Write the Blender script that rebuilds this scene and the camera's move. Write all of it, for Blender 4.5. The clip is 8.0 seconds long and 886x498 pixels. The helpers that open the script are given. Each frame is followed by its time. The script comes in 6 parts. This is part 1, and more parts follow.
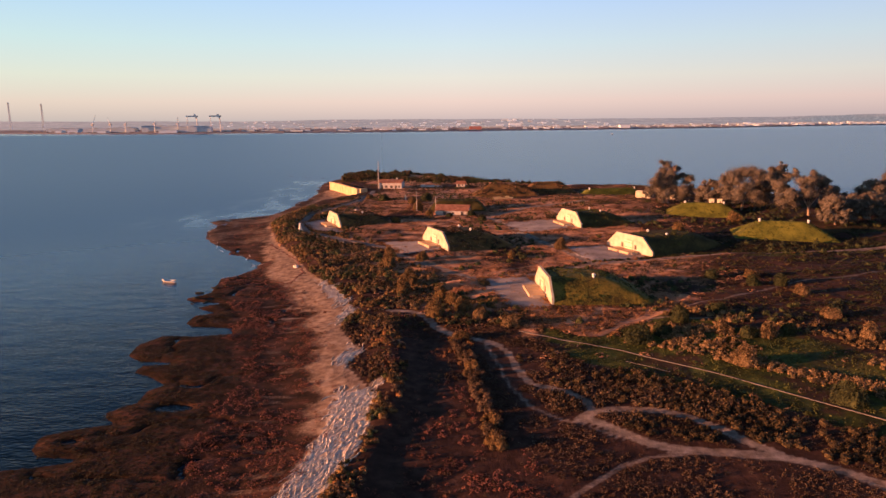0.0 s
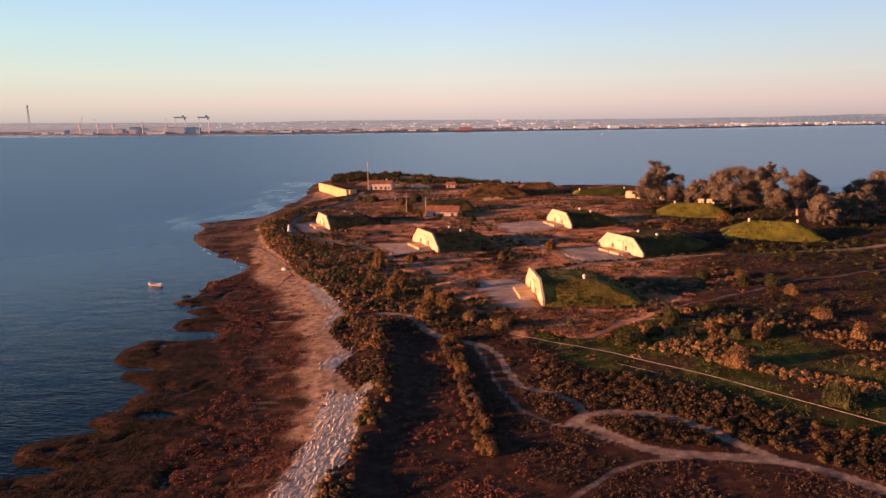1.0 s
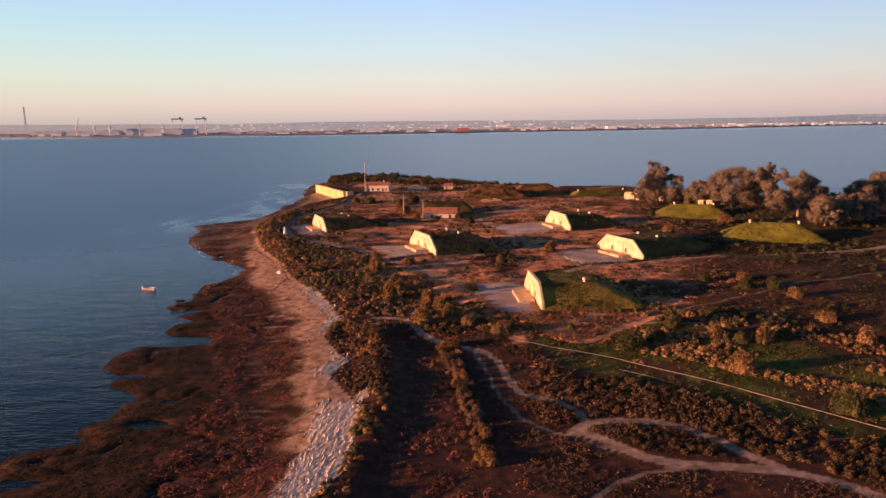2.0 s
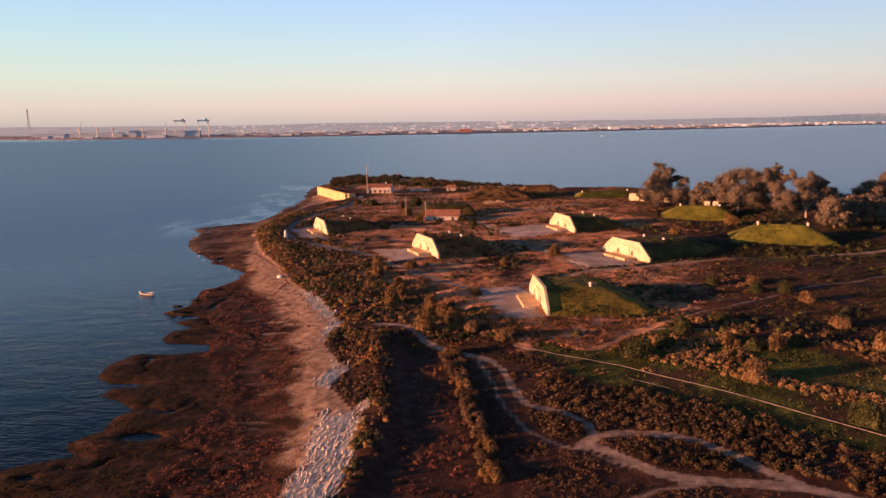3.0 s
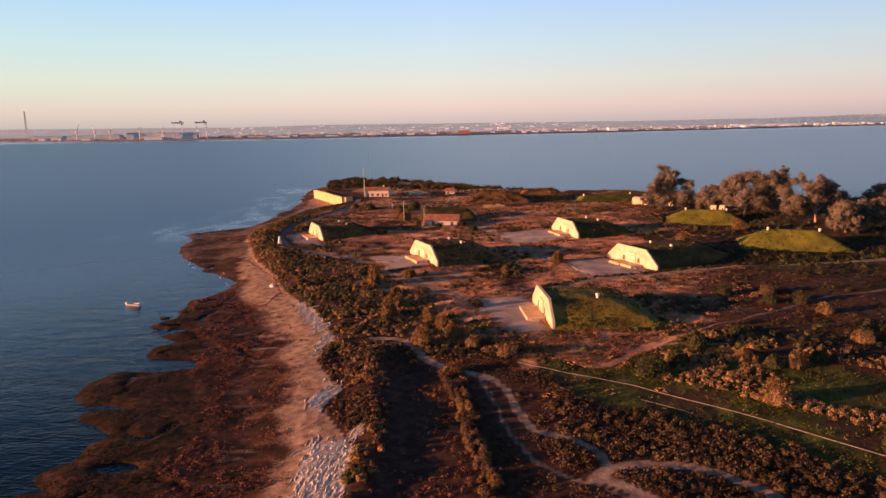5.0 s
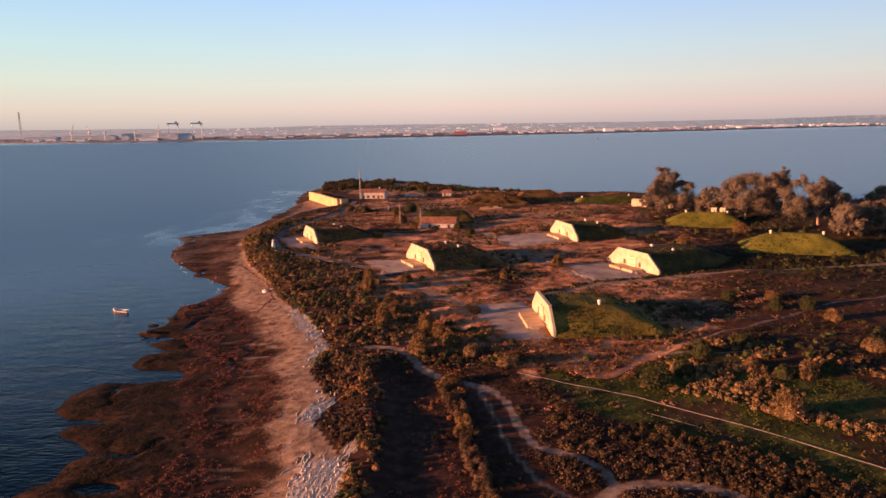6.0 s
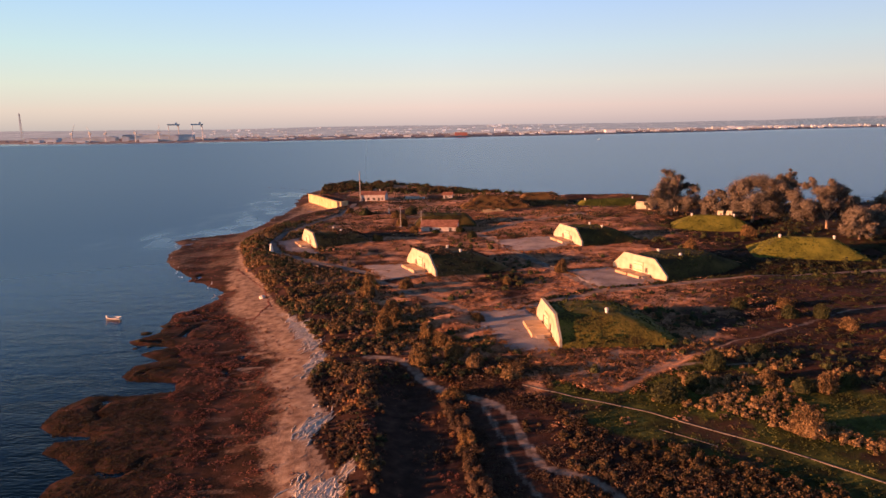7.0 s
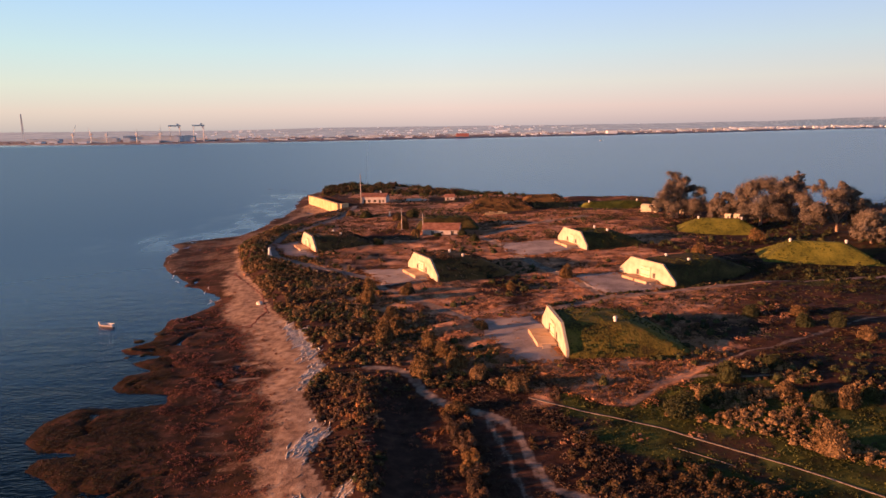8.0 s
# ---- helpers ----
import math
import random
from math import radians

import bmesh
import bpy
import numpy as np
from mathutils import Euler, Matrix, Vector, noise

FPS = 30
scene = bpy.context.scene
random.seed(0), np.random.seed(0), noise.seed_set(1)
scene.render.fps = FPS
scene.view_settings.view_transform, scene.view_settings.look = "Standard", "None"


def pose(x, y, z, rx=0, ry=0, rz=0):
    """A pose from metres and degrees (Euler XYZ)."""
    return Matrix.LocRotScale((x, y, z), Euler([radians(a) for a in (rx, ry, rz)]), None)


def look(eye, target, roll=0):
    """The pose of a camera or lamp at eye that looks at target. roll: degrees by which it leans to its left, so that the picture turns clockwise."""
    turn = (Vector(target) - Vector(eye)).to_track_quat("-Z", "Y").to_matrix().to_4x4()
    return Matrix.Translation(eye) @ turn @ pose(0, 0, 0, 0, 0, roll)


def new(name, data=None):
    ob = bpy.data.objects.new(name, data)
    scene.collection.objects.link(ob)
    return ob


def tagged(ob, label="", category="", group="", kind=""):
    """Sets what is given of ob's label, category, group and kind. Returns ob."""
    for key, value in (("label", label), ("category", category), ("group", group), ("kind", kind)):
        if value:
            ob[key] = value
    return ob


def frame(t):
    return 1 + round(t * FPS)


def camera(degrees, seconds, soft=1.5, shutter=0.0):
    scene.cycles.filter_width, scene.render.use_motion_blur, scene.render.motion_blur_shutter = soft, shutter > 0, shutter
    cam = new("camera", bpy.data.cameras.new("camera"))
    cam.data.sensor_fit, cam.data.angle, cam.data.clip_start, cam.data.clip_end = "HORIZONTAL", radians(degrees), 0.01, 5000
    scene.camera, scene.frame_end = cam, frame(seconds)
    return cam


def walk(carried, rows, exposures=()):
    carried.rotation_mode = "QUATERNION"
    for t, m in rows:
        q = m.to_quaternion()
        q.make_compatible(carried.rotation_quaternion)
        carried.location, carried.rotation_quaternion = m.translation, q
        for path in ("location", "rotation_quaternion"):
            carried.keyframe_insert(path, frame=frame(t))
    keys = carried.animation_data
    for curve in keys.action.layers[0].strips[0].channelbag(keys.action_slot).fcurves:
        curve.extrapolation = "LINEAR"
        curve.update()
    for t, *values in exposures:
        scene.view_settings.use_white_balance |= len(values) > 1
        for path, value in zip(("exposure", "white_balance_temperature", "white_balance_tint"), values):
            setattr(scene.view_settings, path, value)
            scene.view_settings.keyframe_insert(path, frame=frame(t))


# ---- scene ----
cam = camera(68.0, 8.0, 1.5)
PATH = [
    (0, (0.231, 2.422, 42.701), (0.198, 4.385, 42.318), -0.4),
    (0.5, (0.425, 2.916, 42.721), (0.415, 4.879, 42.339), -0.4),
    (1, (0.387, 3.753, 42.676), (0.383, 5.717, 42.295), -0.5),
    (1.5, (0.412, 4.818, 42.646), (0.415, 6.781, 42.267), -0.6),
    (3, (0.466, 9.563, 42.741), (0.46, 11.527, 42.366), -0.8),
    (3.5, (0.424, 11.155, 42.814), (0.407, 13.12, 42.441), -0.9),
    (4, (0.415, 13.102, 42.852), (0.394, 15.067, 42.479), -0.9),
    (4.5, (0.401, 14.92, 42.971), (0.388, 16.885, 42.599), -0.9),
    (6, (0.219, 21.016, 43.236), (0.228, 22.982, 42.867), -0.9),
    (6.5, (0.131, 23.27, 43.294), (0.14, 25.236, 42.927), -0.9),
    (7, (0.026, 25.58, 43.425), (0.033, 27.547, 43.059), -0.9),
    (7.5, (-0.023, 27.862, 43.524), (-0.019, 29.829, 43.159), -1.0),
    (8, (-0.145, 30.092, 43.567), (-0.142, 32.059, 43.204), -0.9),
]
walk(cam, [(t, look(eye, target, roll)) for t, eye, target, roll in PATH])


# ---------------------------------------------------------------- light
SUN_FROM = Vector((-1.0, -0.22, 0.0)).normalized()
SUN_ELEV = radians(6.8)
sun_dir = Vector((SUN_FROM.x * math.cos(SUN_ELEV), SUN_FROM.y * math.cos(SUN_ELEV), math.sin(SUN_ELEV)))
sun_data = bpy.data.lights.new("sun", "SUN")
sun_data.energy, sun_data.angle, sun_data.color = 9.2, radians(0.6), (1.0, 0.39, 0.17)
sun = new("sun", sun_data)
sun.matrix_world = look((0, 0, 300), Vector((0, 0, 300)) - sun_dir)

world = bpy.data.worlds.new("evening_sky")
scene.world = world
world.use_nodes = True
wn, wl = world.node_tree.nodes, world.node_tree.links
wn.clear()
sky = wn.new("ShaderNodeTexSky")
sky.sky_type, sky.sun_disc = "NISHITA", False
sky.sun_elevation = SUN_ELEV
sky.sun_rotation = math.atan2(sun_dir.x, sun_dir.y) % (2 * math.pi)
sky.air_density, sky.dust_density, sky.ozone_density = 1.0, 1.5, 1.0
back = wn.new("ShaderNodeBackground")
back.inputs["Strength"].default_value = 0.12
# clear dusk sky: a pale pink belt over the horizon, then cream, then blue, deeper towards the zenith
coord, split, root, tint = wn.new("ShaderNodeTexCoord"), wn.new("ShaderNodeSeparateXYZ"), wn.new("ShaderNodeMath"), wn.new("ShaderNodeValToRGB")
wl.new(coord.outputs["Generated"], split.inputs[0])
root.operation, root.use_clamp = "POWER", True
root.inputs[1].default_value = 0.5
wl.new(split.outputs["Z"], root.inputs[0])
wl.new(root.outputs[0], tint.inputs[0])
SKY = [(0.0, (3.5, 2.9, 3.0)), (0.10, (4.6, 3.55, 3.35)), (0.17, (5.6, 4.25, 3.8)), (0.25, (5.3, 5.05, 4.55)), (0.33, (4.3, 5.1, 5.45)), (0.42, (3.25, 4.45, 6.35)), (0.50, (1.6, 3.3, 7.0)), (0.62, (0.42, 0.88, 1.95)), (0.76, (0.30, 0.44, 0.72)), (1.0, (0.22, 0.32, 0.46))]
while len(tint.color_ramp.elements) < len(SKY):
    tint.color_ramp.elements.new(0.5)
for e, (at, c) in zip(tint.color_ramp.elements, SKY):
    e.position, e.color = at, (*c, 1)
turn01, side_tint, tinted = wn.new("ShaderNodeMath"), wn.new("ShaderNodeValToRGB"), wn.new("ShaderNodeMix")
turn01.operation = "MULTIPLY_ADD"
turn01.inputs[1].default_value, turn01.inputs[2].default_value = 0.5, 0.5
wl.new(split.outputs["X"], turn01.inputs[0])
wl.new(turn01.outputs[0], side_tint.inputs[0])
side_tint.color_ramp.elements.new(0.5)
for e, (at, c) in zip(side_tint.color_ramp.elements, ((0.24, (0.92, 1.0, 0.95)), (0.50, (1.0, 1.0, 1.0)), (0.78, (0.87, 0.86, 0.89)))):
    e.position, e.color = at, (*c, 1)
tinted.data_type, tinted.blend_type = "RGBA", "MULTIPLY"
tinted.inputs["Factor"].default_value = 1.0
wl.new(tint.outputs[0], tinted.inputs["A"])
wl.new(side_tint.outputs[0], tinted.inputs["B"])
blend = wn.new("ShaderNodeMix")
blend.data_type = "RGBA"
blend.inputs["Factor"].default_value = 0.94
wl.new(sky.outputs[0], blend.inputs["A"])
wl.new(tinted.outputs["Result"], blend.inputs["B"])
wout = wn.new("ShaderNodeOutputWorld")
wl.new(blend.outputs["Result"], back.inputs["Color"])
wl.new(back.outputs[0], wout.inputs["Surface"])
scene.view_settings.exposure = 0.45


# ---------------------------------------------------------------- small tools
def lattice(xi, yi, seed):
    h = (xi.astype(np.int64) * 374761393 + yi.astype(np.int64) * 668265263 + seed * 974634541) & 0xFFFFFFFF
    h = ((h ^ (h >> 13)) * 1274126177) & 0xFFFFFFFF
    return ((h ^ (h >> 16)) & 0xFFFF) / 65535.0


def vnoise(x, y, seed=0):
    x, y = np.asarray(x, float), np.asarray(y, float)
    xi, yi = np.floor(x), np.floor(y)
    u, v = x - xi, y - yi
    u, v = u * u * (3 - 2 * u), v * v * (3 - 2 * v)
    a, b = lattice(xi, yi, seed), lattice(xi + 1, yi, seed)
    c, d = lattice(xi, yi + 1, seed), lattice(xi + 1, yi + 1, seed)
    return (a * (1 - u) + b * u) * (1 - v) + (c * (1 - u) + d * u) * v


def fbm(x, y, scale, seed=0, octaves=4):
    """Noise from 0 to 1 with features of about scale metres."""
    out, amp, tot = 0.0, 1.0, 0.0
    for k in range(octaves):
        f = 2.0**k / scale
        out = out + amp * vnoise(np.asarray(x) * f + 17.3 * k, np.asarray(y) * f - 9.1 * k, seed + 31 * k)
        tot, amp = tot + amp, amp * 0.5
    return out / tot


def smooth(a, b, v):
    t = np.clip((np.asarray(v, float) - a) / (b - a), 0, 1)
    return t * t * (3 - 2 * t)


def line_distance(x, y, pts):
    best = np.full(np.shape(x), 1e9)
    for (ax, ay), (bx, by) in zip(pts[:-1], pts[1:]):
        dx, dy = bx - ax, by - ay
        t = np.clip(((x - ax) * dx + (y - ay) * dy) / (dx * dx + dy * dy + 1e-9), 0, 1)
        best = np.minimum(best, np.hypot(x - ax - t * dx, y - ay - t * dy))
    return best


def inside(x, y, pts):
    res = np.zeros(np.shape(x), bool)
    for (ax, ay), (bx, by) in zip(pts, pts[1:] + pts[:1]):
        if ay != by:
            res ^= ((ay > y) != (by > y)) & (x < (bx - ax) * (y - ay) / (by - ay) + ax)
    return res


def signed(x, y, poly, edge):
    d = line_distance(x, y, edge)
    return np.where(inside(x, y, poly), d, -d)


def mesh_arrays(name, verts, faces, material, parent=None, label="", smooth_faces=False):
    """One mesh object from arrays of corners and faces of one size."""
    verts, faces = np.asarray(verts, np.float32), np.asarray(faces, np.int32)
    me = bpy.data.meshes.new(name)
    n, k = faces.shape
    me.vertices.add(len(verts))
    me.vertices.foreach_set("co", verts.ravel())
    me.loops.add(n * k)
    me.loops.foreach_set("vertex_index", faces.ravel())
    me.polygons.add(n)
    me.polygons.foreach_set("loop_start", np.arange(0, n * k, k, dtype=np.int32))
    me.polygons.foreach_set("use_smooth", np.full(n, smooth_faces))
    me.materials.append(material)
    me.update(calc_edges=True)
    me.validate()
    ob = new(name, me)
    if parent:
        ob.parent = parent
    return tagged(ob, label)


def part(name, bm, material, parent=None, label="", smooth_faces=False):
    me = bpy.data.meshes.new(name)
    bm.normal_update()
    for f in bm.faces:
        f.smooth = smooth_faces
    bm.to_mesh(me)
    bm.free()
    me.materials.append(material)
    ob = new(name, me)
    if parent:
        ob.parent = parent
    return tagged(ob, label)


def thing(name, m, label, category, group="", kind=""):
    ob = new(name)
    ob.empty_display_size = 0.5
    ob.matrix_basis = m
    return tagged(ob, label, category, group, kind)


def add_box(bm, x0, y0, z0, x1, y1, z1, bevel=0.0):
    r = bmesh.ops.create_cube(bm, size=1.0, matrix=Matrix.Translation(((x0 + x1) / 2, (y0 + y1) / 2, (z0 + z1) / 2)) @ Matrix.Diagonal((x1 - x0, y1 - y0, z1 - z0, 1)))
    if bevel:
        edges = list({e for v in r["verts"] for e in v.link_edges})
        bmesh.ops.bevel(bm, geom=edges, offset=bevel, segments=1, affect="EDGES")
    return bm


def box(x0, y0, z0, x1, y1, z1, bevel=0.0):
    return add_box(bmesh.new(), x0, y0, z0, x1, y1, z1, bevel)


def add_tube(bm, p, q, r0, r1, sides=7):
    p, q = Vector(p), Vector(q)
    d = q - p
    m = Matrix.Translation((p + q) / 2) @ d.to_track_quat("Z", "Y").to_matrix().to_4x4()
    bmesh.ops.create_cone(bm, cap_ends=True, segments=sides, radius1=r0, radius2=r1, depth=d.length, matrix=m)
    return bm


def prism(outline, depth0, depth1):
    """An upright slab: outline in x and z, from y = depth0 to depth1."""
    bm = bmesh.new()
    a = [bm.verts.new((x, depth0, z)) for x, z in outline]
    b = [bm.verts.new((x, depth1, z)) for x, z in outline]
    bm.faces.new(a)
    bm.faces.new(list(reversed(b)))
    for i in range(len(a)):
        j = (i + 1) % len(a)
        bm.faces.new((a[j], a[i], b[i], b[j]))
    bmesh.ops.recalc_face_normals(bm, faces=bm.faces)
    return bm


# ---------------------------------------------------------------- materials
def material(name):
    m = bpy.data.materials.new(name)
    m.use_nodes = True
    return m, m.node_tree.nodes, m.node_tree.links, m.node_tree.nodes["Principled BSDF"]


def surface(name, colours, size=1.0, rough=0.9, bump=0.3, fine=0.15, metal=0.0, island=0.0, spread=0.35, specular=0.3):
    """A rough surface: colours mixed by noise of two sizes (metres), with relief. island: how much each loose piece differs."""
    m, n, l, bsdf = material(name)
    co = n.new("ShaderNodeTexCoord")
    big, small = n.new("ShaderNodeTexNoise"), n.new("ShaderNodeTexNoise")
    big.inputs["Scale"].default_value, big.inputs["Detail"].default_value = 1.0 / size, 4
    small.inputs["Scale"].default_value, small.inputs["Detail"].default_value = 1.0 / fine, 3
    for t in (big, small):
        l.new(co.outputs["Object"], t.inputs["Vector"])
    mix = n.new("ShaderNodeMath")
    mix.operation = "MULTIPLY_ADD"
    l.new(small.outputs[0], mix.inputs[0])
    mix.inputs[1].default_value = spread
    off = n.new("ShaderNodeMath")
    off.operation = "SUBTRACT"
    l.new(big.outputs[0], off.inputs[0])
    off.inputs[1].default_value = spread / 2
    l.new(off.outputs[0], mix.inputs[2])
    last = mix.outputs[0]
    if island:
        geo = n.new("ShaderNodeNewGeometry")
        add = n.new("ShaderNodeMath")
        add.operation = "MULTIPLY_ADD"
        l.new(geo.outputs["Random Per Island"], add.inputs[0])
        add.inputs[1].default_value = island
        sub = n.new("ShaderNodeMath")
        sub.operation = "SUBTRACT"
        l.new(last, sub.inputs[0])
        sub.inputs[1].default_value = island / 2
        l.new(sub.outputs[0], add.inputs[2])
        last = add.outputs[0]
    ramp = n.new("ShaderNodeValToRGB")
    els = ramp.color_ramp.elements
    while len(els) < len(colours):
        els.new(0.5)
    for i, c in enumerate(colours):
        els[i].position = 0.28 + 0.44 * i / max(1, len(colours) - 1)
        els[i].color = (*c, 1)
    l.new(last, ramp.inputs[0])
    l.new(ramp.outputs[0], bsdf.inputs["Base Color"])
    bsdf.inputs["Roughness"].default_value = rough
    bsdf.inputs["Metallic"].default_value = metal
    bsdf.inputs["Specular IOR Level"].default_value = specular
    if bump:
        b = n.new("ShaderNodeBump")
        b.inputs["Strength"].default_value, b.inputs["Distance"].default_value = bump, fine * 0.5
        l.new(mix.outputs[0], b.inputs["Height"])
        l.new(b.outputs[0], bsdf.inputs["Normal"])
    return m


PLASTER = surface("limewashed_concrete", [(0.42, 0.35, 0.25), (0.56, 0.50, 0.38), (0.63, 0.58, 0.46)], 2.2, 0.85, 0.25, 0.25)
CONCRETE = surface("weathered_concrete", [(0.26, 0.20, 0.17), (0.40, 0.33, 0.29), (0.50, 0.43, 0.38)], 2.0, 0.9, 0.3, 0.2)
DOCK = surface("warm_dock_concrete", [(0.40, 0.27, 0.17), (0.56, 0.40, 0.26), (0.64, 0.48, 0.33)], 1.8, 0.9, 0.3, 0.2)
OLD_CONCRETE = surface("lichened_concrete", [(0.095, 0.083, 0.077), (0.160, 0.142, 0.132), (0.24, 0.215, 0.203)], 1.6, 0.9, 0.3, 0.2, spread=0.6)
ASPHALT = surface("worn_asphalt", [(0.11, 0.096, 0.098), (0.19, 0.168, 0.170), (0.28, 0.25, 0.25)], 3.0, 0.9, 0.3, 0.2, spread=0.6)
APRON = surface("old_asphalt_and_dust", [(0.19, 0.162, 0.168), (0.33, 0.292, 0.305), (0.45, 0.405, 0.415)], 5.0, 0.9, 0.3, 0.3, spread=0.5)
RUST = surface("rusted_steel", [(0.16, 0.06, 0.03), (0.30, 0.13, 0.06)], 0.6, 0.7, 0.3, 0.1)
DOOR_PAINT = surface("faded_cream_paint", [(0.72, 0.62, 0.42), (0.85, 0.78, 0.58)], 1.0, 0.6, 0.1, 0.2)
VENT_PAINT = surface("white_painted_metal", [(0.70, 0.66, 0.60), (0.85, 0.82, 0.78)], 0.4, 0.5, 0.1, 0.1)
TURF = surface("mown_turf", [(0.055, 0.060, 0.010), (0.135, 0.138, 0.018), (0.22, 0.21, 0.032)], 5.0, 0.95, 0.8, 0.4, spread=0.6)
TURF_ROUGH = surface("rough_unmown_turf", [(0.042, 0.030, 0.009), (0.105, 0.086, 0.016), (0.19, 0.150, 0.026), (0.23, 0.15, 0.038)], 4.0, 0.95, 0.8, 0.4, spread=0.7)
TURF_DULL = surface("dull_olive_turf", [(0.030, 0.022, 0.009), (0.062, 0.049, 0.014), (0.105, 0.078, 0.024)], 4.0, 0.95, 0.8, 0.4, spread=0.7)
TURF_DRY = surface("dry_turf", [(0.05, 0.04, 0.015), (0.15, 0.085, 0.03), (0.22, 0.12, 0.04)], 4.0, 0.95, 0.8, 0.4, spread=0.6)
WHITEWASH = surface("whitewashed_wall", [(0.46, 0.41, 0.38), (0.64, 0.59, 0.56)], 1.5, 0.9, 0.2, 0.2)
STONE = surface("cream_rampart_stone", [(0.44, 0.32, 0.165), (0.60, 0.46, 0.26), (0.68, 0.54, 0.32)], 3.0, 0.9, 0.4, 0.5)
ROOF = surface("terracotta_tiles", [(0.20, 0.090, 0.066), (0.31, 0.145, 0.105), (0.42, 0.22, 0.16)], 1.5, 0.85, 0.5, 0.25)
DARK = surface("dark_opening", [(0.07, 0.06, 0.055), (0.13, 0.105, 0.09)], 0.8, 0.6, 0.0, 0.2)
STEEL = surface("galvanised_steel", [(0.28, 0.26, 0.25), (0.42, 0.39, 0.37)], 0.7, 0.55, 0.1, 0.1, metal=0.3)
BARK = surface("pale_eucalypt_bark", [(0.22, 0.15, 0.10), (0.45, 0.33, 0.24)], 0.6, 0.9, 0.4, 0.12)
BOAT_PAINT = surface("white_boat_paint", [(0.80, 0.76, 0.70), (0.90, 0.87, 0.83)], 0.5, 0.4, 0.0, 0.1)
EVERGREEN = surface("dark_evergreen_foliage", [(0.017, 0.021, 0.009), (0.041, 0.048, 0.017), (0.080, 0.084, 0.029)], 9.0, 0.85, 0, 0.5, island=0.45)
OLIVE = surface("dark_olive_foliage", [(0.046, 0.032, 0.014), (0.130, 0.080, 0.032), (0.27, 0.160, 0.060)], 9.0, 0.85, 0, 0.5, island=0.45)
RUSTY = surface("rust_brown_foliage", [(0.026, 0.018, 0.011), (0.060, 0.039, 0.025), (0.138, 0.090, 0.059)], 7.0, 0.9, 0, 0.5, island=0.45)
TAWNY = surface("tawny_dry_foliage", [(0.048, 0.032, 0.014), (0.145, 0.093, 0.042), (0.30, 0.195, 0.098)], 8.0, 0.9, 0, 0.5, island=0.45)
STRAW = surface("orange_dry_grass", [(0.17, 0.080, 0.040), (0.40, 0.207, 0.118), (0.58, 0.33, 0.195)], 10.0, 0.95, 0, 0.5, island=0.15)
THORN = surface("dark_brown_thorn_foliage", [(0.019, 0.014, 0.007), (0.053, 0.036, 0.016), (0.122, 0.081, 0.036)], 7.0, 0.9, 0, 0.5, island=0.4)
# foliage darkened to stand in for shadow over the eastern ground
SHADOW_GREEN = surface("shadow_dark_foliage", [(0.010, 0.012, 0.006), (0.023, 0.025, 0.010), (0.042, 0.042, 0.017)], 7.0, 0.9, 0, 0.5, island=0.3)
RUSSET = surface("russet_heath_foliage", [(0.075, 0.035, 0.015), (0.24, 0.112, 0.044), (0.43, 0.215, 0.086)], 7.0, 0.9, 0, 0.5, island=0.35)
GLASSWORT = surface("red_glasswort", [(0.085, 0.033, 0.024), (0.185, 0.070, 0.050), (0.29, 0.120, 0.088)], 9.0, 0.9, 0, 0.5, island=0.25)
CORDGRASS = surface("brown_cordgrass", [(0.014, 0.0105, 0.003), (0.031, 0.022, 0.006), (0.054, 0.038, 0.011)], 8.0, 0.9, 0, 0.5, island=0.25)
GREEN = surface("green_grass_blades", [(0.028, 0.034, 0.008), (0.058, 0.070, 0.014), (0.108, 0.120, 0.025)], 8.0, 0.9, 0, 0.5, island=0.4)
GUM = surface("eucalypt_leaves", [(0.066, 0.056, 0.045), (0.130, 0.110, 0.088), (0.215, 0.182, 0.145)], 2.6, 0.9, 0, 0.6, island=0.3)
WRACK = surface("bleached_wrack", [(0.60, 0.50, 0.42), (0.84, 0.74, 0.65), (0.92, 0.85, 0.78)], 1.2, 0.95, 0.6, 0.2, spread=0.7)
# distance haze is mixed into the bluish base colours of land, walls, sheds
FAR_LAND = surface("haze_blue_land", [(0.17, 0.19, 0.245), (0.25, 0.262, 0.32)], 120.0, 1.0, 0, 30.0)
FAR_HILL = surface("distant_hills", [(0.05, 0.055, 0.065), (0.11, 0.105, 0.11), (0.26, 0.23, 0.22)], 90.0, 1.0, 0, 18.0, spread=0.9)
FAR_WHITE = surface("haze_blue_white_walls", [(0.42, 0.50, 0.58), (0.72, 0.84, 0.95)], 60.0, 0.9, 0, 20.0, island=0.5)
FAR_GREY = surface("haze_blue_sheds", [(0.34, 0.44, 0.52), (0.56, 0.66, 0.74)], 80.0, 0.9, 0, 20.0, island=0.3)
CRANE_PAINT = surface("pale_crane_paint", [(0.60, 0.62, 0.62), (0.74, 0.75, 0.74)], 20.0, 0.8, 0, 5.0)
FAR_RED = surface("distant_red_shed", [(0.34, 0.15, 0.14), (0.42, 0.20, 0.18)], 40.0, 0.9, 0, 10.0)
# the hills are the backdrop of distance: their mauve glow stands in for haze
hill_haze = FAR_HILL.node_tree.nodes["Principled BSDF"]
hill_haze.inputs["Emission Color"].default_value, hill_haze.inputs["Emission Strength"].default_value = (0.19, 0.170, 0.182, 1), 1.0


